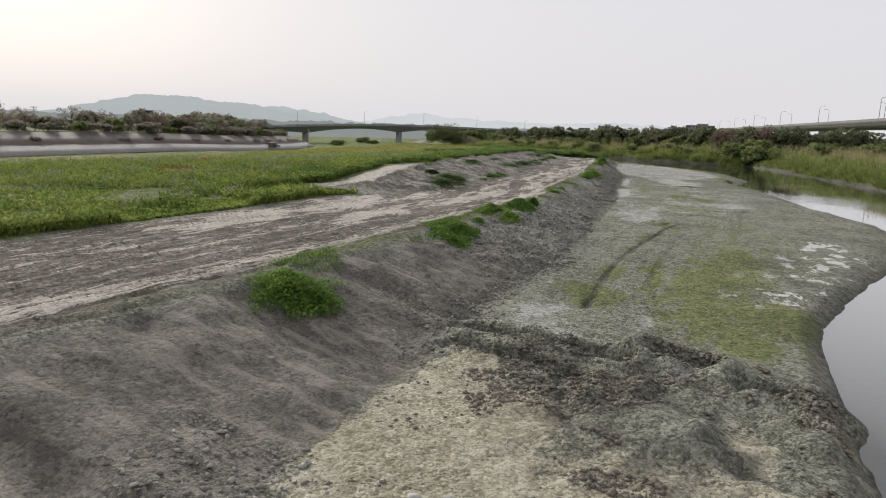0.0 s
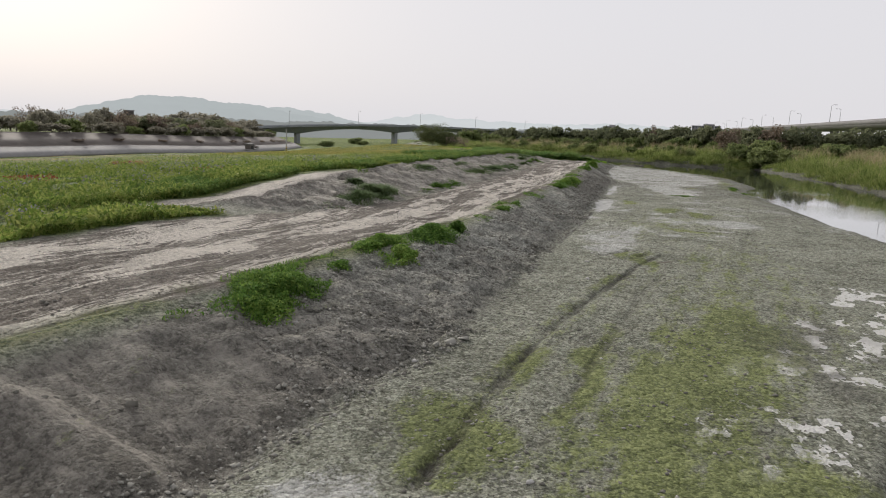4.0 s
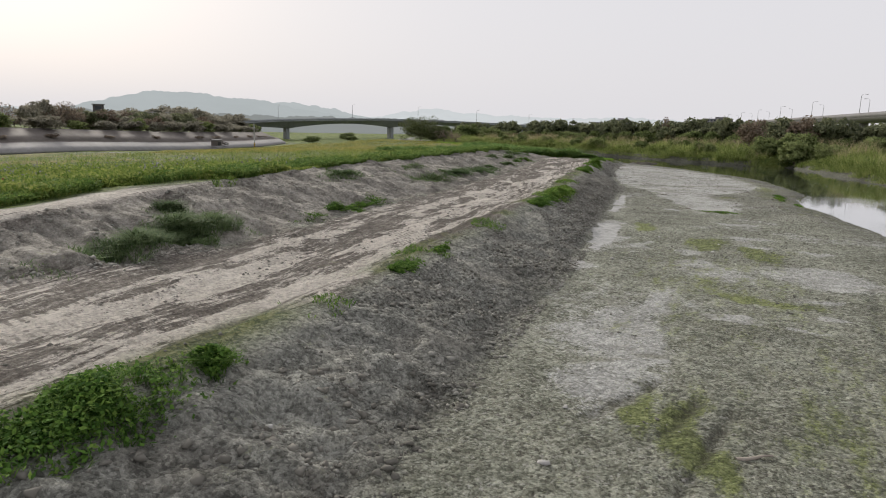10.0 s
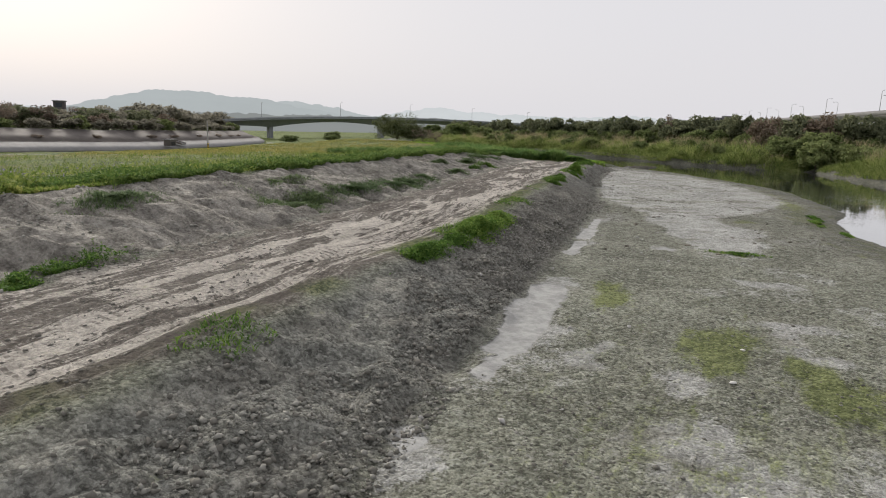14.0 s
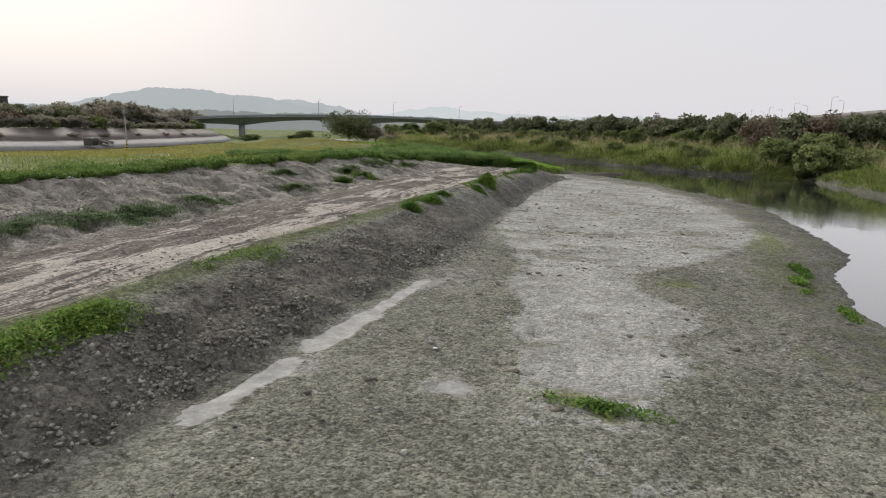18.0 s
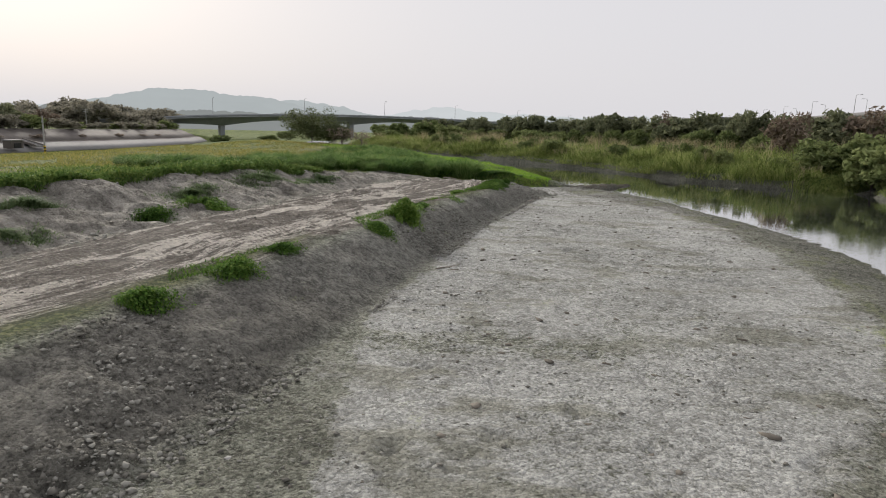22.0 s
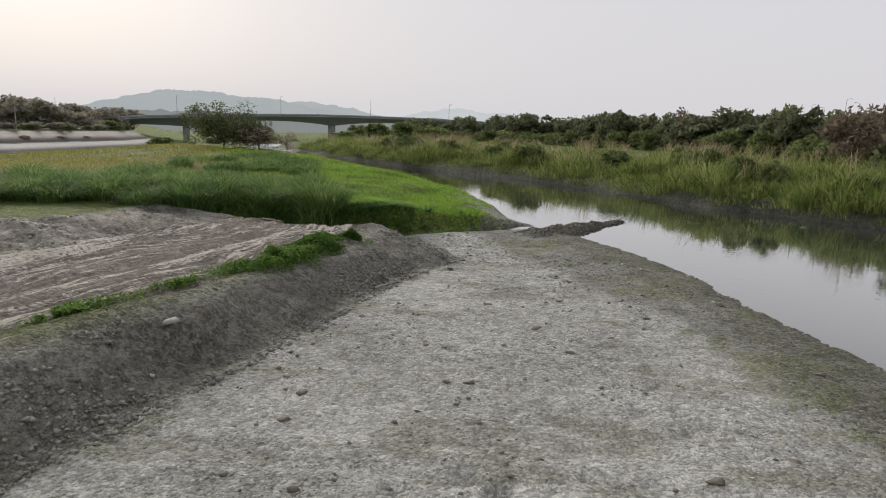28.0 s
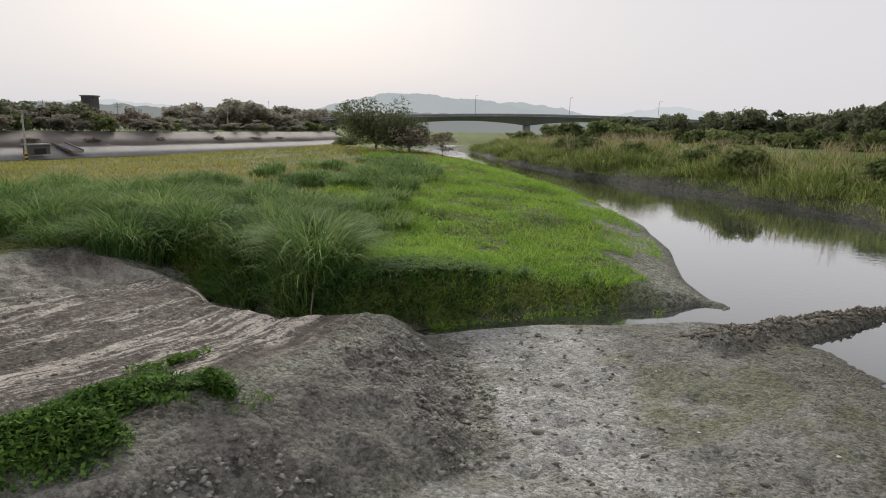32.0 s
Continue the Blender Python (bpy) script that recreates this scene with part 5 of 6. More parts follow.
r, py, t = scatter(26000, 6, 154, 207)
px = bank_foot_x(py) + (crest_x(py) - bank_foot_x(py)) * t
keep = fbm(px * 2, py * 0.6, 3.0, 3, 225) > 0.50
px, py = px[keep], py[keep]
stuff("road_crumbs", crumbs(px, py, ground_z(px, py) - 0.01, clod_size(r, len(px), 0.03, 0.13, 4), 4, 0.55), MAT_CLOD_DARK, "loose crumbs of soil on the haul road", "clods")

r = np.random.default_rng(209)
a = r.uniform(0, 2 * np.pi, 16000)
q = r.uniform(0, 1, 16000) ** 0.55
px, py = 5.6 + np.cos(a) * q * 5.0, 15.0 + np.sin(a) * q * 5.0
keep = (px > foot_x(py)) & (fbm(px, py, 1.8, 3, 230) > 0.52 + 0.10 * q) & (px < shore_x(py) - 0.2)
px, py = px[keep], py[keep]
stuff("churned_clods", crumbs(px, py, ground_z(px, py), clod_size(r, len(px), 0.04, 0.17, 4), 5), MAT_WETCLOD, "dark wet clods churned up by a digger", "clods")


r = np.random.default_rng(213)
t = r.uniform(0, 1, 1800)
px, py = 44.5 + 7.2 * t + r.normal(0, 0.5, 1800), 160.6 + 8.6 * t + r.normal(0, 0.4, 1800)
pz = ground_z(px, py)
px, py, pz = px[pz > -0.85], py[pz > -0.85], pz[pz > -0.85]
stuff("spit_clods", crumbs(px, py, pz, clod_size(r, len(px), 0.05, 0.22, 3), 7), MAT_WETCLOD, "dark rubble and mud on the spit", "clods")


# ---- weeds on the floodplain ----
def green_left(x, y):
    return np.where(y < 47, bank_foot_x(y) - 0.5, bank_top_x(y) - np.where((y < 70), 3.6, 0.4))


r, py, t = scatter(84000, 16, 150, 301)
py[:44000] = 20 + 62 * (py[:44000] - 16) / 134
edge = green_left(0, py)
px = edge - 60 * t ** 1.7
keep = (px > levee_x(py) + 2) & (fbm(px, py, 5.0, 3, 310) > 0.29) & (py < 147)
px, py = px[keep], py[keep]
pz = ground_z(px, py)
lush = smooth(0.40, 0.62, fbm(px, py, 2.6, 3, 312))
hgt = (0.10 + 0.34 * r.uniform(0, 1, len(px))) * (0.3 + 1.7 * lush)
near = py < 95
stuff("field_weeds", join(leaves(px[near], py[near], pz[near] + hgt[near] * 0.85, 0.15, 0.7, 31, 1.8), leaves(px[near] + 0.15, py[near] + 0.1, pz[near] + hgt[near] * 0.5, 0.15, 0.8, 32, 1.8),
                         blades(px, py, pz, hgt * 1.35, 0.07, 0.9, 2, 33)), LEAF_FIELD, "low green weeds covering the floodplain", "weeds")

r = np.random.default_rng(306)
pick = (fbm(px, py, 2.2, 3, 330) > 0.63) & (px < green_left(0, py) - 3) & (py < 95)
fx, fy, fz = px[pick], py[pick], pz[pick] + hgt[pick] * 1.05 + 0.05
MAT_FLOWER = foliage("mauve_flowers", (0.16, 0.15, 0.17), (0.26, 0.25, 0.29), (0.38, 0.37, 0.42), 0.2, 0.3)
stuff("mauve_flowers", leaves(fx, fy, fz, 0.11, 0.8, 307, 1.2), MAT_FLOWER, "patches of dull mauve flower heads among the weeds", "flowers")
MAT_RED_WEED = foliage("red_weed", (0.16, 0.05, 0.03), (0.28, 0.09, 0.05), (0.36, 0.16, 0.08), 0.2, 0.3)
for k, (rx, ry, rr) in enumerate(((-20.5, 25.0, 0.9), (-22.5, 24.2, 0.7), (-14.0, 66.0, 1.0), (-24, 58, 1.2), (-30, 84, 1.4))):
    a, q = r.uniform(0, 2 * np.pi, 420), r.uniform(0, 1, 420) ** 0.6 * rr
    wx, wy = rx + 1.6 * q * np.cos(a), ry + q * np.sin(a)
    stuff("red_weed_patch", leaves(wx, wy, ground_z(wx, wy) + r.uniform(0.1, 0.5, 420), 0.13, 0.7, 310 + k), MAT_RED_WEED, "reddish dying weeds in the green field", "weeds")

r, py, t = scatter(32000, 50, 144, 303)
px = bank_top_x(py) + 0.2 - 5.5 * t ** 1.4 - np.where(py < 68, 3.6, 0)
keep = fbm(px, py, 3.0, 2, 315) > 0.38
px, py = px[keep], py[keep]
pz = ground_z(px, py)
hgt = 0.2 + 0.4 * r.uniform(0, 1, len(px)) * smooth(0.4, 0.7, fbm(px, py, 4.0, 2, 316)) + 0.1
stuff("bank_edge_weeds", join(leaves(px, py, pz + hgt, 0.13, 0.7, 34, 1.7), leaves(px + 0.1, py, pz + hgt * 0.6, 0.13, 0.7, 35, 1.7), blades(px, py, pz, hgt * 1.3, 0.07, 0.8, 2, 36)),
      LEAF_EDGE, "dark green weeds along the top of the cut bank", "weeds")

# sparse grass along the edge of the haul road
r, py, t = scatter(36000, 22, 152, 305)
px = crest_x(py) - 1.5 + 2.0 * t
keep = fbm(px, py, 2.5, 3, 320) + 0.05 * smooth(70, 80, py) * (1 - smooth(84, 90, py)) + 0.04 * smooth(28, 34, py) * (1 - smooth(44, 47, py)) - 0.12 * smooth(45, 47, py) * (1 - smooth(52, 55, py)) > 0.63
px, py = px[keep], py[keep]
stuff("verge_grass", blades(px, py, ground_z(px, py), 0.06 + 0.16 * r.uniform(0, 1, len(px)), 0.05, 0.9, 2, 37), LEAF_VINE, "thin green grass along the edge of the haul road", "grass")


def weed_patch(x, y, length, width, height, count, seed, mat=LEAF_VINE, label="bright green creeping weed spilling over the dike crest", turn=20.0, leaf=0.075, group="weed patches on the dike"):
    """A mound of creeping leaves with a few upright stalks, on the ground as it lies."""
    r = np.random.default_rng(seed)
    count, length, width, height = int(count * (3.6 if mat is LEAF_VINE else 2.4)), length * 1.5, width * 1.25, height * 0.85
    rad = np.abs(r.normal(0, 0.5, count)) ** 0.9
    a = r.uniform(0, 2 * np.pi, count)
    lx, ly = rad * np.cos(a) * width / 2, rad * np.sin(a) * length / 2
    c, s = math.cos(radians(-turn)), math.sin(radians(-turn))
    wx, wy = x + lx * c - ly * s, y + lx * s + ly * c
    ok = fbm(wx, wy, 1.1, 3, seed) > 0.30 + 0.22 * rad ** 2
    wx, wy, rad = wx[ok], wy[ok], rad[ok]
    wz = ground_z(wx, wy)
    lift = height * np.exp(-1.6 * rad ** 2) * r.uniform(0.1, 1.0, len(wx)) * (0.5 + vnoise(wx, wy, 0.7, seed + 1)) + 0.04
    oz = float(ground_z(np.array([x]), np.array([y]))[0])
    k = slice(0, max(12, len(wx) // 3))
    if mat is LEAF_DULL:
        v, f = blades(wx, wy, wz, 0.10 + lift * 1.3, 0.05, 1.1, 2, seed + 3)
    else:
        v, f = join(leaves(wx, wy, wz + lift, leaf, 0.55, seed + 2), blades(wx[k], wy[k], wz[k], (lift[k] + 0.10) * 1.2, 0.03, 0.9, 2, seed + 3))
    ob = new("weed_patch", mesh_of("weed_patch", v - np.array([x, y, oz]), f, mat))
    ob.matrix_world = pose(x, y, oz)
    return tagged(ob, label, "weeds", group, "stuff")


for i, (x, y, ln, wd, ht, ct) in enumerate((
        (-4.6, 19.9, 2.4, 2.2, 1.0, 2600), (0.5, 32.2, 3.6, 2.2, 0.55, 3000), (0.6, 30.7, 1.6, 1.2, 0.3, 800), (1.9, 35.6, 1.0, 0.8, 0.2, 260), (2.9, 39.7, 3.0, 1.7, 0.4, 2000), (4.2, 38.7, 2.4, 1.5, 0.35, 1300), (5.0, 43.0, 2.9, 1.7, 0.5, 2300), (6.3, 45.4, 1.0, 0.9, 0.5, 450),
        (9.2, 54.4, 2.0, 0.7, 0.14, 600), (10.6, 58.4, 2.6, 0.6, 0.1, 420), (16.2, 74.6, 4.0, 1.2, 0.3, 800), (18.4, 81.2, 5.0, 1.7, 0.5, 2200), (19.5, 84.6, 2.2, 1.3, 0.45, 800), (17.4, 78.2, 3.0, 1.0, 0.3, 600),
        (25.2, 106.4, 1.8, 1.1, 0.45, 500), (26.2, 110.0, 1.4, 1.1, 0.6, 500), (26.7, 113.2, 1.6, 0.9, 0.3, 300), (29.1, 120.2, 1.6, 1.2, 0.4, 450), (29.9, 123.8, 2.0, 1.7, 0.95, 1200), (30.4, 127.6, 2.0, 0.9, 0.3, 350),
        (32.0, 136.6, 3.6, 0.8, 0.16, 500), (33.2, 140.2, 1.2, 0.6, 0.1, 120), (34.6, 144.6, 4.0, 1.6, 0.5, 2600), (35.3, 147.6, 2.6, 1.7, 0.45, 2200), (35.0, 149.0, 1.6, 1.1, 0.35, 800), (36.2, 149.9, 1.0, 1.3, 0.42, 600), (34.4, 150.8, 1.2, 0.8, 0.15, 160))):
    weed_patch(x, y, ln, wd, ht, ct, 400 + 7 * i)

for i, (x, y, ln, wd, ht, ct, mat) in enumerate((
        (0.2, 57.0, 7.0, 2.6, 0.75, 3600, LEAF_DULL), (5.0, 68.2, 6.0, 1.3, 0.35, 1900, LEAF_VINE), (8.7, 86.4, 6.0, 2.8, 0.35, 2400, LEAF_DULL), (13.2, 98.0, 7.0, 2.8, 0.35, 2800, LEAF_DULL), (11.0, 92.0, 6.0, 2.2, 0.3, 2000, LEAF_DULL),
        (17.0, 112.6, 4.0, 1.5, 0.3, 900, LEAF_DULL), (20.0, 122.8, 2.2, 1.8, 0.9, 1400, LEAF_VINE), (18.6, 119.8, 1.8, 1.4, 0.5, 700, LEAF_VINE), (19.6, 134.5, 7.0, 3.2, 0.3, 2600, LEAF_DULL), (3.0, 78.0, 4.0, 2.6, 0.3, 900, LEAF_DULL),
        (-1.2, 60.5, 1.6, 1.2, 0.6, 500, LEAF_DULL), (6.5, 90.0, 5.0, 2.0, 0.25, 800, LEAF_DULL), (15.2, 116.5, 3.0, 1.4, 0.5, 700, LEAF_DULL), (14.5, 104.0, 4.0, 1.6, 0.2, 700, LEAF_DULL), (21.5, 140.5, 4.0, 2.0, 0.3, 900, LEAF_DULL), (17.8, 126.0, 4.0, 2.2, 0.3, 900, LEAF_DULL))):
    weed_patch(x, y, ln, wd, ht, ct, 700 + 7 * i, mat, "dull green weeds creeping down the bare cut bank" if mat is LEAF_DULL else "leafy green tussock at the foot of the cut bank", group="weed patches on the cut bank")

# low green growth by the water's edge
for i, (x, y, ln, wd, ct) in enumerate(((43.2, 98.6, 3.0, 0.8, 500), (44.6, 101.6, 3.0, 0.8, 500), (31.6, 84.2, 0.7, 2.6, 120), (42.9, 94.5, 2.0, 0.6, 300))):
    weed_patch(x, y, ln, wd, 0.10, ct, 860 + 7 * i, LEAF_VINE, "flat green weed growing on wet mud", leaf=0.09, group="weed on the wet mud")


# ---- reeds, lawn and shrubs of the peninsula ----
def reed_clump(x, y, height, spread, count, seed):
    """A fountain of arching reed blades."""
    r = np.random.default_rng(seed)
    a, q = r.uniform(0, 2 * np.pi, count), np.sqrt(r.uniform(0, 1, count)) * spread
    wx, wy = x + np.cos(a) * q, y + np.sin(a) * q
    wz = ground_z(wx, wy)
    oz = float(ground_z(np.array([x]), np.array([y]))[0])
    k = count * 3 // 5
    dome = height * (1.08 - 0.42 * (q / spread) ** 2)
    v, f = join(blades(wx[:k], wy[:k], wz[:k], dome[:k] * r.uniform(0.75, 1.1, k), 0.055, r.uniform(0.5, 1.15, k), 5, seed + 1, 1.45, a[:k]),
                blades(wx[k:], wy[k:], wz[k:], dome[k:] * r.uniform(0.4, 0.9, count - k), 0.05, r.uniform(0.3, 1.0, count - k), 3, seed + 2, 1.3, a[k:]))
    ob = new("reed_clump", mesh_of("reed_clump", v - np.array([x, y, oz]), f, LEAF_REED))
    ob.matrix_world = pose(x, y, oz)
    tagged(ob, "tall arching green reed clump on the peninsula", "reeds", "reed clumps on the peninsula", "stuff")


r = np.random.default_rng(501)
reed_count = 0
for row in range(4):
    for k in range(15):
        x = -1 + 2.4 * k + r.uniform(-0.8, 0.8) - 1.1 * row
        y = float(creek_y(np.array(x))) + (3.4 if x > 27 else 1.4) + row * 2.0 + r.uniform(-0.7, 0.7)
        if x > 33 - 0.5 * row:
            continue
        reed_count += 1
        reed_clump(x, y, r.uniform(1.5, 2.6), r.uniform(1.1, 1.5), 1000 if row < 2 else 760, 5000 + 3 * reed_count)
for i in range(900):
    x, y = r.uniform(4, 33), r.uniform(163, 206)
    front = y - float(creek_y(np.array(x)))
    if front < 10 or x > 33.5 - 0.35 * (y - 160) or x < 12 and y > 172 or vnoise(x, y, 5.0, 77) < 0.48:
        continue
    reed_count += 1
    reed_clump(x, y, r.uniform(0.9, 1.9), r.uniform(0.8, 1.4), 230, 5000 + 3 * reed_count)
    if reed_count > 190:
        break

r = np.random.default_rng(503)
py = 159 + 62 * r.uniform(0, 1, 76000) ** 1.7
px = pen_x(py) - np.where(py > 172, 0.7, 2.2) - 20 * r.uniform(0, 1, len(py)) ** 1.1
keep = (py - creek_y(px) > 1.9) & (fbm(px, py, 3.0, 3, 88) - 0.25 * smooth(pen_x(py) - 5, pen_x(py) - 2, px) * (1 - 0.5 * smooth(172, 182, py)) > 0.26)
px, py = px[keep], py[keep]
stuff("lawn_grass", blades(px, py, ground_z(px, py), (0.18 + 0.30 * r.uniform(0, 1, len(px))) * (0.25 + 1.5 * vnoise(px, py, 1.6, 93)), 0.045, 1.0, 2, 91), LEAF_LAWN, "short bright green grass on the peninsula", "grass")

r = np.random.default_rng(504)
px = r.uniform(28.5, 40.5, 15000)
py = creek_y(px) + r.uniform(1.4, 4.2, len(px))
pz = ground_z(px, py)
keep = (fbm(px, py, 1.0, 3, 94) > 0.36 + 0.25 * smooth(38, 40.5, px)) & (pz > -0.75)
px, py = px[keep], py[keep]
stuff("scarp_grass", blades(px, py, ground_z(px, py), 0.3 + 0.4 * r.uniform(0, 1, len(px)), 0.06, 1.2, 3, 95), LEAF_REED, "long grass hanging over the creek bank", "grass")

r = np.random.default_rng(505)
py = 150 + 90 * r.uniform(0, 1, 42000) ** 1.3
px = -48 + 72 * r.uniform(0, 1, len(py))
keep = (px < pen_x(py) - 6) & (py - creek_y(px) > 1.0) & (fbm(px, py, 6.0, 3, 96) > 0.36)
px, py = px[keep], py[keep]
LEAF_MEADOW = foliage("meadow_grass", (0.15, 0.165, 0.04), (0.33, 0.32, 0.09), (0.52, 0.42, 0.17), 0.35, 0.07)
stuff("meadow_grass", blades(px, py, ground_z(px, py), 0.2 + 0.4 * r.uniform(0, 1, len(px)), 0.10, 0.7, 2, 98), LEAF_MEADOW, "yellow green meadow grass on the floodplain", "grass")


# ---- far bank: cane grass with dry plumes ----
r = np.random.default_rng(511)
n = 4300
cy = r.uniform(60, 262, n)
cx = far_x(cy) + 30 * r.uniform(0, 1, n) ** 1.7
keep = (cx - far_x(cy) > 0.2 + 0.6 * vnoise(cx, cy, 2.5, 97)) & (np.hypot(cx - 81, cy - 167) > 4.0)
cx, cy = cx[keep], cy[keep]
depth = cx - far_x(cy)
hg = (1.4 + 2.1 * smooth(0.40, 0.62, fbm(cx, cy, 5.0, 2, 99))) * (0.55 + 0.45 * smooth(0.3, 4.0, depth)) * r.uniform(0.85, 1.2, len(cx)) * along(cy, 60, 0.9, 150, 1.0, 180, 1.0, 200, 0.85, 225, 0.72, 262, 0.6)
m = 64
ca, cq = r.uniform(0, 2 * np.pi, len(cx) * m), np.sqrt(r.uniform(0, 1, len(cx) * m))
rx = np.repeat(cx, m) + np.cos(ca) * cq * 1.4
ry = np.repeat(cy, m) + np.sin(ca) * cq * 1.4
rz = np.repeat(ground_z(cx, cy, False), m) - 0.1 * cq
rh = np.repeat(hg, m) * r.uniform(0.65, 1.05, len(rx)) * (1.12 - 0.55 * cq ** 2)
stuff("bank_cane_grass", blades(rx, ry, rz, rh, 0.085, 0.25 + 0.8 * cq * r.uniform(0.5, 1.2, len(rx)), 3, 512, 1.5, ca), LEAF_BANK, "tall green and straw cane grass on the far bank", "grass")
pick = r.uniform(0, 1, len(cx)) < 0.34 * smooth(3, 8, depth) * smooth(0.42, 0.58, fbm(cx, cy, 14.0, 2, 104)) + 0.02
qx, qy, qh = np.repeat(cx[pick], 16), np.repeat(cy[pick], 16), np.repeat(hg[pick], 16)
qx, qy = qx + r.normal(0, 0.5, len(qx)), qy + r.normal(0, 0.5, len(qx))
stuff("dry_plumes", blades(qx, qy, ground_z(qx, qy, False) + qh * 0.4, qh * 0.85, 0.06, r.uniform(0.3, 1.0, len(qx)), 3, 514), LEAF_DRY, "straw coloured dry plumes above the cane grass", "grass")


# ---- trees and shrubs ----
def tree_meshes(height, width, trunk_r, limbs, leaf_n, leaf_size, mat, seed, low=0.25):
    """Trunk with limbs, and a crown of leaf clumps at their ends."""
    r = np.random.default_rng(seed)
    lines, ends = [], []
    top = height * 0.55
    lines.append(([(0, 0, -0.3), (0.05 * height * r.normal(), 0.05 * height * r.normal(), top * 0.5), (0, 0, top)], [trunk_r, trunk_r * 0.8, trunk_r * 0.5]))
    for k in range(limbs):
        a = 2 * math.pi * (k + r.uniform(-0.3, 0.3)) / limbs * 2.4
        z0 = top * r.uniform(low, 1.0)
        reach = width / 2 * r.uniform(0.45, 0.95)
        z1 = min(height * 0.95, z0 + height * r.uniform(0.12, 0.42))
        e = (math.cos(a) * reach, math.sin(a) * reach, z1)
        mid = (e[0] * 0.45, e[1] * 0.45, z0 + (z1 - z0) * 0.62)
        lines.append(([(0, 0, z0), mid, e], [trunk_r * 0.42, trunk_r * 0.26, trunk_r * 0.08]))
        ends += [e, mid] if r.uniform() < 0.6 else [e]
        for _ in range(2):
            tip = (e[0] * r.uniform(0.6, 1.1), e[1] * r.uniform(0.6, 1.1), min(height, e[2] + height * r.uniform(-0.05, 0.16)))
            lines.append(([mid, tip], [trunk_r * 0.18, trunk_r * 0.05]))
            ends.append(tip)
    ends.append((0, 0, height * 0.92))
    if low < 0.2:
        for _ in range(limbs * 2):
            a, q, zz = r.uniform(0, 2 * math.pi), r.uniform(0.3, 0.95), r.uniform(0.08, 0.8)
            q *= math.sqrt(max(0.1, 1 - (zz - 0.35) ** 2 * 2.2))
            ends.append((math.cos(a) * q * width / 2, math.sin(a) * q * width / 2, zz * height))
    wood = tubes_mesh("trunk", lines, MAT_BARK, 5)
    ends = np.array(ends)
    per = max(1, leaf_n // len(ends))
    c = np.repeat(ends, per, 0)
    rad = np.repeat(r.uniform(0.11, 0.19, len(ends)) * (width + height) / 2, per)
    d = r.normal(0, 1, c.shape)
    d /= np.linalg.norm(d, axis=1)[:, None]
    q = r.uniform(0.35, 1, len(c)) ** 0.5
    p = c + d * (rad * q)[:, None] * np.array([1, 1, 0.7])
    p[:, 2] = np.maximum(p[:, 2], 0.15)
    v, f = leaves(p[:, 0], p[:, 1], p[:, 2], leaf_size, 0.9, seed + 1, 1.6)
    return wood, mesh_of("crown", v, f, mat)


KINDS = {
    "broad": [tree_meshes(8.0, 7.5, 0.22, 15, 2800, 0.60, LEAF_TREE, 600 + k, 0.12) for k in range(4)],
    "rust": [tree_meshes(8.0, 6.5, 0.2, 14, 1500, 0.48, LEAF_RUST, 620 + k, 0.15) for k in range(2)],
    "bush": [tree_meshes(4.0, 5.5, 0.10, 16, 2600, 0.40, LEAF_BUSH, 640 + k, 0.02) for k in range(3)],
    # pale crowns: haze painted into the leaf tone
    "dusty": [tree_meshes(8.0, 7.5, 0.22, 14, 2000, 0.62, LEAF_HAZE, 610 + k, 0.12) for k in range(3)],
    "dry": [tree_meshes(4.0, 5.5, 0.10, 12, 1100, 0.36, LEAF_RUST, 670 + k, 0.02) for k in range(2)],
    "thicket": [tree_meshes(6.5, 9.0, 0.13, 26, 11500, 0.19, LEAF_THICKET, 690, 0.1)],
    "thin": [tree_meshes(7.0, 7.0, 0.2, 12, 420, 0.34, LEAF_RUST, 660 + k) for k in range(2)],
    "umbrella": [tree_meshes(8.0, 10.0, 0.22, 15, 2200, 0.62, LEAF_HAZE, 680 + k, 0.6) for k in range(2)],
}
LABELS = {"dry": ("dry_shrub", "dry brown shrub clinging to the levee face", "shrub"), "thicket": ("thicket", "large olive thicket of many thin stems", "shrub"), "dusty": ("haze_tree", "olive broadleaf tree on the levee with haze painted into its leaves", "tree"), "broad": ("broadleaf_tree", "dark green broadleaf tree with a dense uneven crown", "tree"), "rust": ("broadleaf_tree", "rusty brown broadleaf tree with thinning leaves", "tree"), "bush": ("shrub", "dense olive green shrub with many stems", "shrub"),
          "thin": ("bare_tree", "thin tree with bare limbs and few leaves", "tree"), "umbrella": ("umbrella_tree", "wide flat crowned tree behind the levee", "tree")}
tree_count = 0


def tree(kind, x, y, height, width, z=None):
    global tree_count
    k = tree_count % len(KINDS[kind])
    tree_count += 1
    wood, crown = KINDS[kind][k]
    nm, label, cat = LABELS[kind]
    base_h = {"dry": 4.0, "thicket": 6.5, "dusty": 8.0, "broad": 8.0, "rust": 8.0, "bush": 4.0, "thin": 7.0, "umbrella": 8.0}[kind]
    base_w = {"dry": 5.5, "thicket": 9.0, "dusty": 7.5, "broad": 7.5, "rust": 6.5, "bush": 5.5, "thin": 7.0, "umbrella": 10.0}[kind]
    if z is None:
        z = float(ground_z(np.array([x]), np.array([y]), False)[0])
    t = thing(nm, x, y, z, label, cat, "shrubs" if kind in ("bush", "dry") else "trees", (tree_count * 77) % 360)
    t.scale = (width / base_w, width / base_w, height / base_h)
    part("trunk", wood, None, t)
    part("crown", crown, None, t)


r = np.random.default_rng(520)
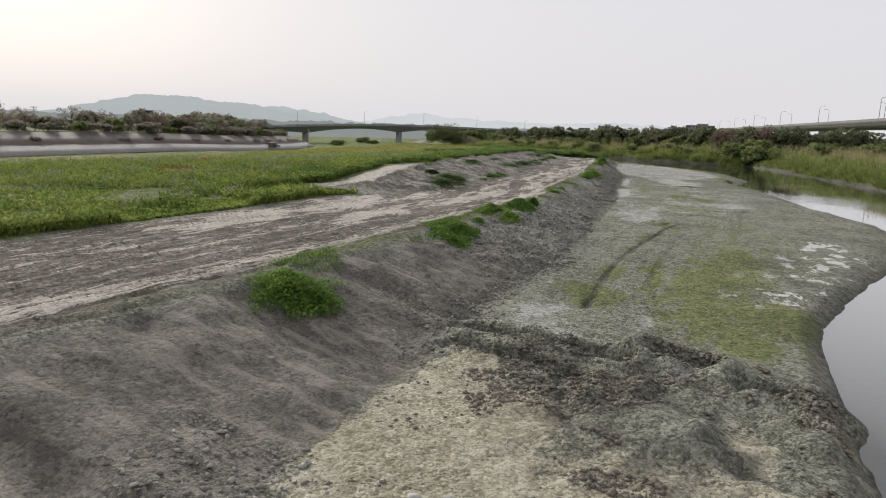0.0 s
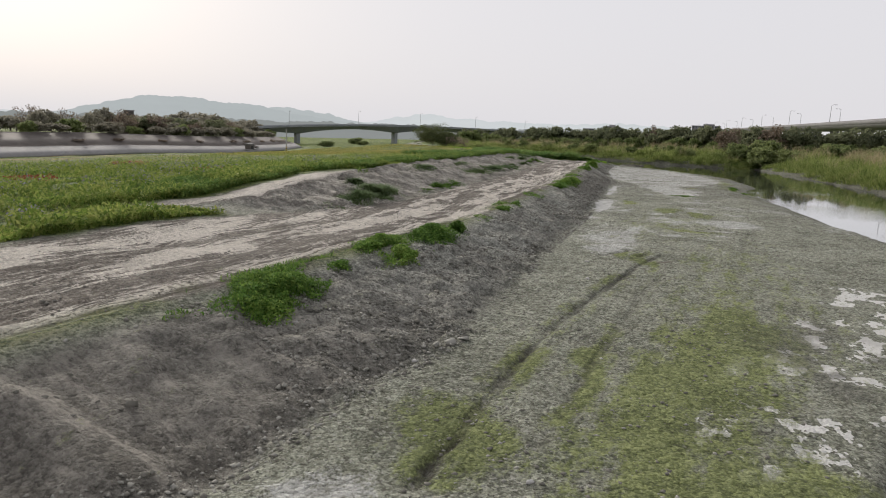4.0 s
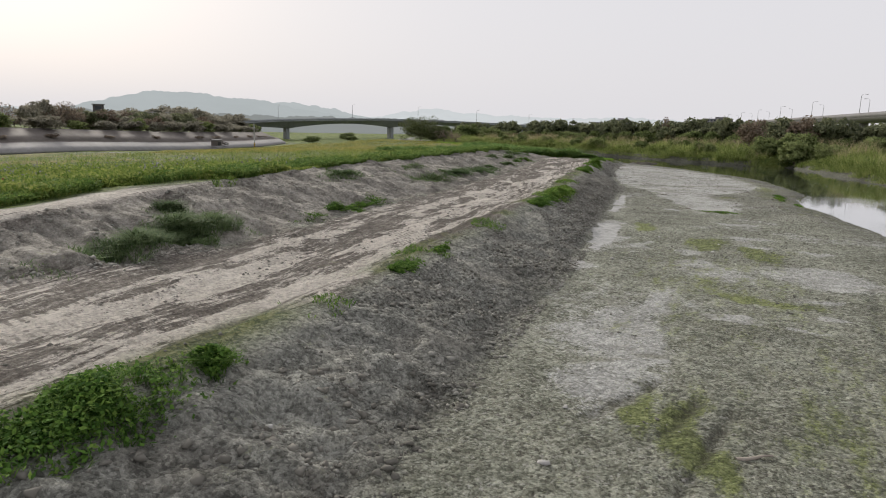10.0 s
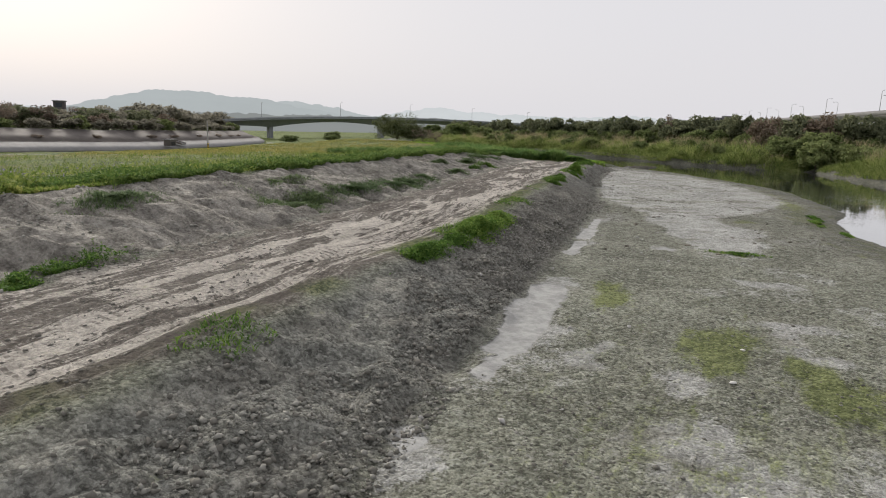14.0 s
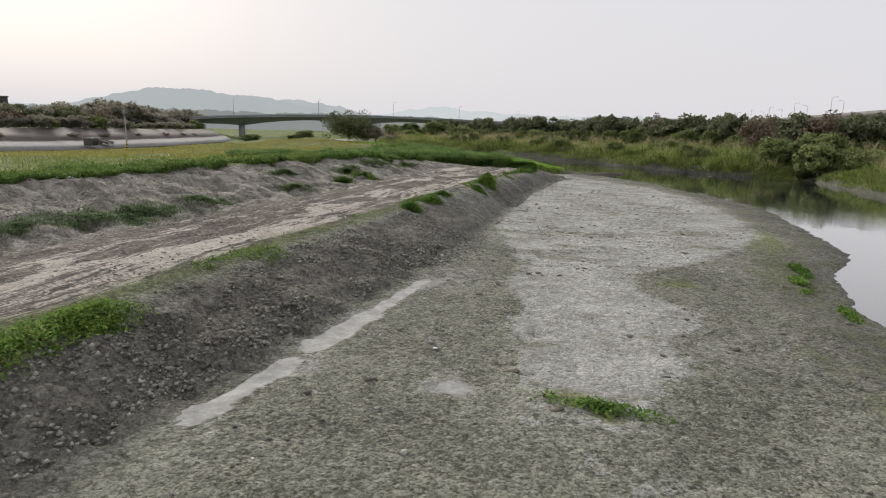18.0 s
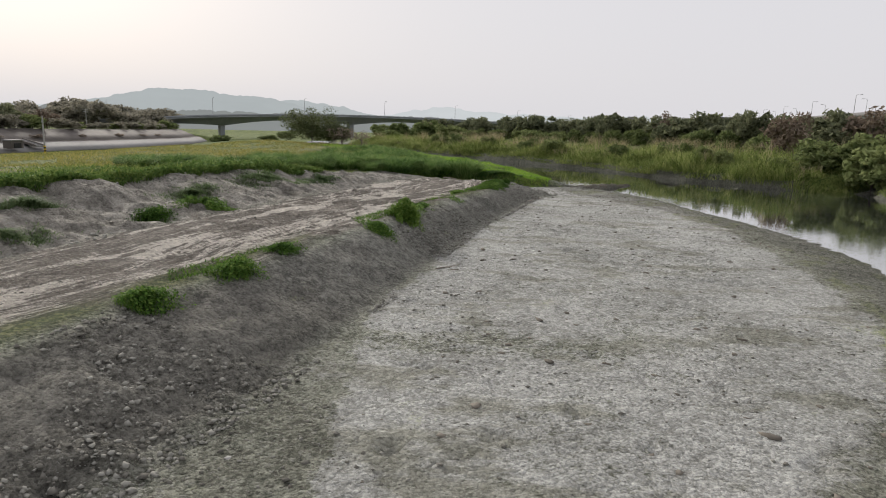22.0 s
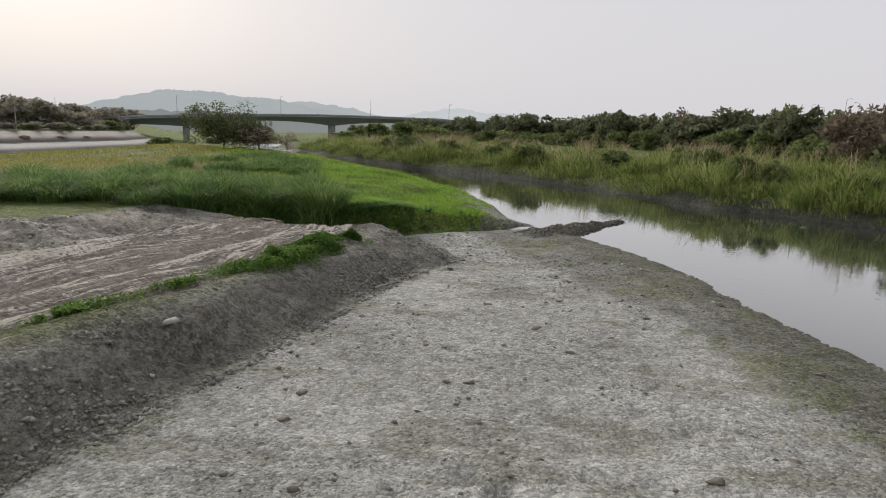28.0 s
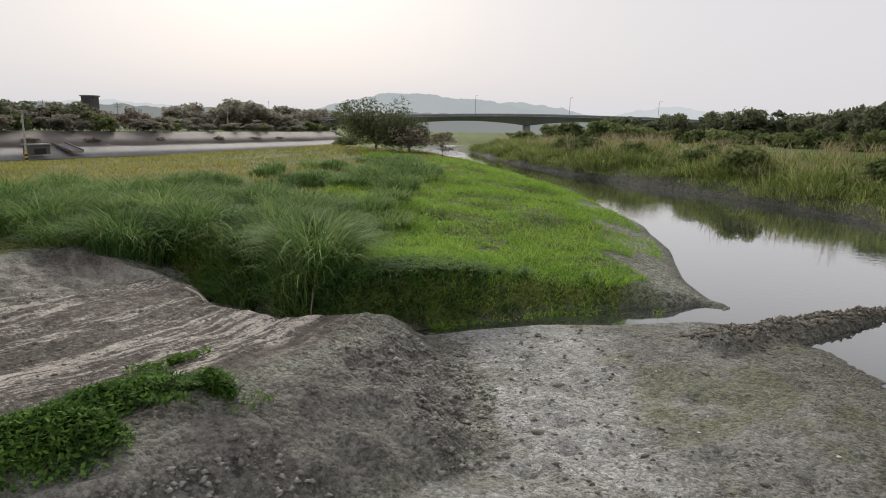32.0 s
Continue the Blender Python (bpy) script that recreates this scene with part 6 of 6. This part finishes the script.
# belt of trees behind the far bank
BELT = [(8, 362), (41, 332), (62, 296), (80, 266), (92, 232), (100, 206), (124, 190), (160, 172), (215, 160)]
for i in range(len(BELT) - 1):
    a, b = BELT[i], BELT[i + 1]
    for k in range(10):
        t = (k + r.uniform(0, 1)) / 10
        off = r.uniform(-3, 14)
        x, y = a[0] + (b[0] - a[0]) * t + off * 0.8, a[1] + (b[1] - a[1]) * t + off * 0.6
        tree("rust" if r.uniform() < 0.13 else "broad", x, y, r.uniform(6.2, 8.4) * (1.0 if i < 6 else 0.8), r.uniform(7.0, 10.5))
    for k in range(8):
        t = (k + r.uniform(0, 1)) / 8
        x, y = a[0] + (b[0] - a[0]) * t - r.uniform(0, 4), a[1] + (b[1] - a[1]) * t - r.uniform(0, 4)
        tree("bush", x, y, r.uniform(2.6, 4.2), r.uniform(4, 7))
tree("rust", 81, 259, 8.2, 6)
tree("rust", 86, 205, 7.8, 7)
for x, y, h, w in ((79.5, 168.5, 4.2, 7.0), (82, 172, 4.6, 8.0), (84, 163, 3.2, 6.0), (77, 175, 3.6, 7.0), (96, 168, 4.4, 9.0), (104, 160, 4.4, 9.0), (92, 150, 2.6, 6.0)):
    tree("bush", x, y, h, w)
for i in range(12):
    y = 178 + 60 * i / 12 + r.uniform(-2, 2)
    x = float(far_x(np.array(y))) + r.uniform(5, 13)
    tree("bush", x, y, r.uniform(1.6, 2.6), r.uniform(2.6, 4.6))
# peninsula shrubs
tree("thicket", -0.8, 225.5, 6.8, 12.0)
tree("thicket", 3.6, 227.5, 4.6, 7.5)
tree("thin", 6.5, 222.0, 3.6, 6.0)
tree("thin", 9.5, 226.0, 3.2, 5.0)
for x, y, h, w in ((14, 345, 6.0, 11), (2, 352, 5.0, 10), (-8, 372, 5.0, 9), (24, 318, 4.5, 9), (46, 240, 3.0, 6), (-50, 300, 2.6, 7), (-46, 362, 3.2, 8), (-34, 300, 1.8, 6), (10, 268, 2.2, 7)):
    tree("bush", x, y, h, w)
# dry shrubs on the levee's upper face
for i in range(13):
    y = 104 + 16 * i + r.uniform(-4, 4)
    tree("dry", float(levee_x(np.array(y))) - 6.6, y, r.uniform(0.5, 0.9), r.uniform(1.8, 3.6), 1.0 + float(far_fall(np.array(y)) + levee_sink(np.array(y))))
# trees on and behind the levee
def levee_tree(kind, y, back, h, w):
    tree(kind, float(levee_x(np.array(y))) - back, y, h, w, 2.7 + float(far_fall(np.array(y)) + levee_sink(np.array(y))))


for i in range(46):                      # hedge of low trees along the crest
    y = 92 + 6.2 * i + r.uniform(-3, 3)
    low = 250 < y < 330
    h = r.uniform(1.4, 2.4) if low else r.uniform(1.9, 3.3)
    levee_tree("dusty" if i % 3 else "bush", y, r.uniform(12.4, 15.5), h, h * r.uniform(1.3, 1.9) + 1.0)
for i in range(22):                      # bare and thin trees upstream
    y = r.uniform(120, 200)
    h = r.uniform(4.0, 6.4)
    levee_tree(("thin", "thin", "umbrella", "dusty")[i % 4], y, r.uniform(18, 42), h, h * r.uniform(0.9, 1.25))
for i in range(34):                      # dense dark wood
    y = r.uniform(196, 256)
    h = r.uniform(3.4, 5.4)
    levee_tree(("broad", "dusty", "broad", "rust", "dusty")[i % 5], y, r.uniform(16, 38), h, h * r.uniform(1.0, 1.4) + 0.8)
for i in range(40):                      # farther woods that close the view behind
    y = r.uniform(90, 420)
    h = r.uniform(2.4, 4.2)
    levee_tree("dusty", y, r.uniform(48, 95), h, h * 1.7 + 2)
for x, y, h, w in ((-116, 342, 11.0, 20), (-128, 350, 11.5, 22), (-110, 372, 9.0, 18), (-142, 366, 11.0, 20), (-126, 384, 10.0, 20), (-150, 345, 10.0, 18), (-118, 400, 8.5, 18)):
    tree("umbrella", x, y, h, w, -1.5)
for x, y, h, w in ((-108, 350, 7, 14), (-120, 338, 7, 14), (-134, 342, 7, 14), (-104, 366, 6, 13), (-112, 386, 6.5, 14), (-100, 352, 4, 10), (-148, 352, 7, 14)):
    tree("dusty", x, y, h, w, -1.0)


# ---- poles, levee fittings and buildings ----
def utility_pole(x, y, z, height, striped=False, arms=1, rz=30):
    t = thing("utility_pole", x, y, z, "grey concrete utility pole with a black and yellow striped foot" if striped else "grey concrete utility pole with cross arms", "utility pole", "utility poles", rz)
    part("shaft", tubes_mesh("shaft", [([(0, 0, -0.4), (0, 0, height)], [0.17, 0.11])], MAT_POLE, 10), None, t)
    for k in range(arms):
        bar = part("cross_arm", box_bm(1.8, 0.1, 0.12, (0, 0.12, height - 0.4 - 0.7 * k), 0.01), MAT_STEEL, t)
        for a in (-0.8, -0.4, 0.4, 0.8):
            part("insulator", tubes_mesh("insulator", [([(a, 0.12, height - 0.34 - 0.7 * k), (a, 0.12, height - 0.12 - 0.7 * k)], [0.06, 0.04])], MAT_POLE), None, bar)
    if striped:
        for k in range(5):
            part("stripe", tubes_mesh("stripe", [([(0, 0, 0.15 + 0.26 * k), (0, 0, 0.41 + 0.26 * k)], [0.185, 0.182])], MAT_BLACK if k % 2 else MAT_YELLOW, 10), None, t)
        part("junction_box", box_bm(0.3, 0.18, 0.5, (0, -0.22, height - 1.0), 0.02), MAT_STEEL, t)


utility_pole(-42.8, 202.8, float(ground_z(np.array([-42.8]), np.array([202.8]))[0]), 6.6, True, 0)
for x, y, h in ((-118, 168, 7.5), (-96, 214, 6.0), (-92, 262, 6.5), (-104, 316, 6.5), (-86, 238, 6.0), (-126, 200, 7.0)):
    utility_pole(x, y, 2.7 + float(far_fall(np.array(y)) + levee_sink(np.array(y))), h, False, 2)

stairs = thing("levee_stairs", -55, 222, 0, "grey concrete stairs with side walls down the levee", "stairs")
inv = stairs.matrix_world.inverted()
lx = float(levee_x(np.array(222.0)))
LZ = float(levee_sink(np.array(222.0)))
for k in range(12):
    ob = part("step", box_bm(0.36, 2.2, 0.35, (lx + 0.2 - 0.36 * k, 222, LZ - 0.45 + 0.095 * k), 0.02), MAT_CONCRETE, stairs)
    ob.matrix_parent_inverse = inv
for s in (-1.25, 1.25):
    rot = Matrix.Rotation(math.atan2(1.05, 4.0), 4, "Y")
    ob = part("side_wall", box_bm(4.6, 0.25, 0.5, (lx - 2.0, 222 + s, LZ + 0.25), 0.03, rot), MAT_CONCRETE_DARK, stairs)
    ob.matrix_parent_inverse = inv
gate = thing("drain_outlet", -55, 214, 0, "dark square drain outlet in the levee foot", "drain outlet")
inv = gate.matrix_world.inverted()
for nm, sx, sy, sz, at, mt in (("headwall", 1.6, 3.6, 1.5, (lx - 0.2, 215, LZ + 0.1), MAT_CONCRETE_DARK), ("flap", 0.12, 2.0, 0.9, (lx + 0.68, 215, LZ - 0.1), MAT_BLACK), ("cap", 1.9, 3.9, 0.2, (lx - 0.2, 215, LZ + 0.95), MAT_CONCRETE)):
    ob = part(nm, box_bm(sx, sy, sz, at, 0.03), mt, gate)
    ob.matrix_parent_inverse = inv


def building(name, x, y, z, w, d, h, storeys, bays, wall, label, rz=0.0, tank=False):
    t = thing(name, x, y, z, label, "building", "distant buildings", rz)
    part("wall", box_bm(w, d, h + 2, (0, 0, h / 2 - 1), 0.05), wall, t)
    part("roof", box_bm(w + 0.6, d + 0.6, 0.4, (0, 0, h + 0.2), 0.05), MAT_VIADUCT, t)
    for s in range(storeys):
        for b in range(bays):
            part("window", box_bm(w / bays * 0.55, 0.12, h / storeys * 0.5, (-w / 2 + (b + 0.5) * w / bays, -d / 2 - 0.03, (s + 0.55) * h / storeys), 0.02), MAT_GLASS, t)
    if tank:
        part("roof_tank", box_bm(w * 0.4, d * 0.4, 2.2, (w * 0.1, 0, h + 1.4), 0.1), wall, t)


building("tower_house", -130, 286, 1.4, 3.6, 3.6, 8.2, 3, 1, MAT_WALL_DARK, "dark square tower above the trees", 24)
building("low_house", -116, 264, 1.2, 9, 7, 3.4, 1, 4, MAT_CONCRETE_DARK, "brown low house behind the levee", 24)
building("low_house", -150, 256, 1.6, 9, 7, 3.0, 1, 4, MAT_CONCRETE_DARK, "brown low house behind the levee", 30)
building("apartment_block", 330, 860, -5, 34, 14, 27, 8, 9, MAT_VIADUCT, "grey distant apartment block", -20, True)
building("apartment_block", 300, 880, -5, 18, 12, 22, 7, 5, MAT_WALL_PALE, "pale distant apartment block", -20, True)
building("apartment_block", 232, 960, -5, 22, 12, 24, 8, 5, MAT_WALL_PALE, "pale distant apartment block", -14, True)
building("apartment_block", 205, 980, -5, 16, 12, 20, 7, 4, MAT_VIADUCT, "grey distant apartment block", -14)

# ---- driftwood and stray stones ----
def stick(x, y, length, rad, rz, seed, tilt=0.0):
    r = np.random.default_rng(seed)
    pts = [(length * (k / 4 - 0.5), r.normal(0, 0.03 * length), rad + abs(r.normal(0, 0.02)) + tilt * k / 4) for k in range(5)]
    ob = new("driftwood", tubes_mesh("driftwood", [(pts, [rad, rad * 0.95, rad * 0.85, rad * 0.6, rad * 0.35])], MAT_WOOD, 7))
    ob.matrix_world = pose(x, y, float(ground_z(np.array([x]), np.array([y]))[0]) - 0.01, 0, 0, rz)
    tagged(ob, "pale weathered driftwood stick lying on mud", "driftwood", "driftwood")


for i, (x, y, ln, rd, rz, tl) in enumerate(((29.4, 158.0, 2.2, 0.09, 8, 0), (31.0, 155.2, 1.6, 0.05, -30, 0), (38.3, 146.6, 1.4, 0.05, 60, 0), (16.9, 45.0, 0.8, 0.04, 15, 0), (33.0, 66, 1.0, 0.04, 40, 0), (33.6, 157.0, 0.22, 0.03, 80, 1.4), (32.4, 118.6, 1.4, 0.03, 50, 0), (39.2, 148.2, 1.0, 0.05, 75, 0))):
    stick(x, y, ln, rd, rz, 900 + i, tl)
r = np.random.default_rng(920)
BOULDERS = [(34.2, 137.6, 0.36), (6.0, 31.2, 0.4), (6.4, 31.6, 0.34), (5.6, 30.8, 0.32), (39.6, 149.2, 0.36), (-4.2, 15.4, 0.26)]
for i in range(46):
    y = r.uniform(10, 150)
    x = float(crest_x(y)) + (float(foot_x(y)) + 6 - float(crest_x(y))) * r.uniform(0.15, 1.0)
    size = r.uniform(0.09, 0.24)
    if i >= 40:
        x, y, size = BOULDERS[i - 40]
    z = float(ground_z(np.array([x]), np.array([y]))[0])
    v, f = lumps(np.zeros(1), np.zeros(1), np.zeros(1), size, 930 + i, 0.6)
    ob = new("stone", mesh_of("stone", v, f, MAT_CLOD if i >= 40 else MAT_STONE))
    ob.matrix_world = pose(x, y, z, 0, 0, 0)
    tagged(ob, "pale grey stone lying on the dike slope", "stone", "stray stones")
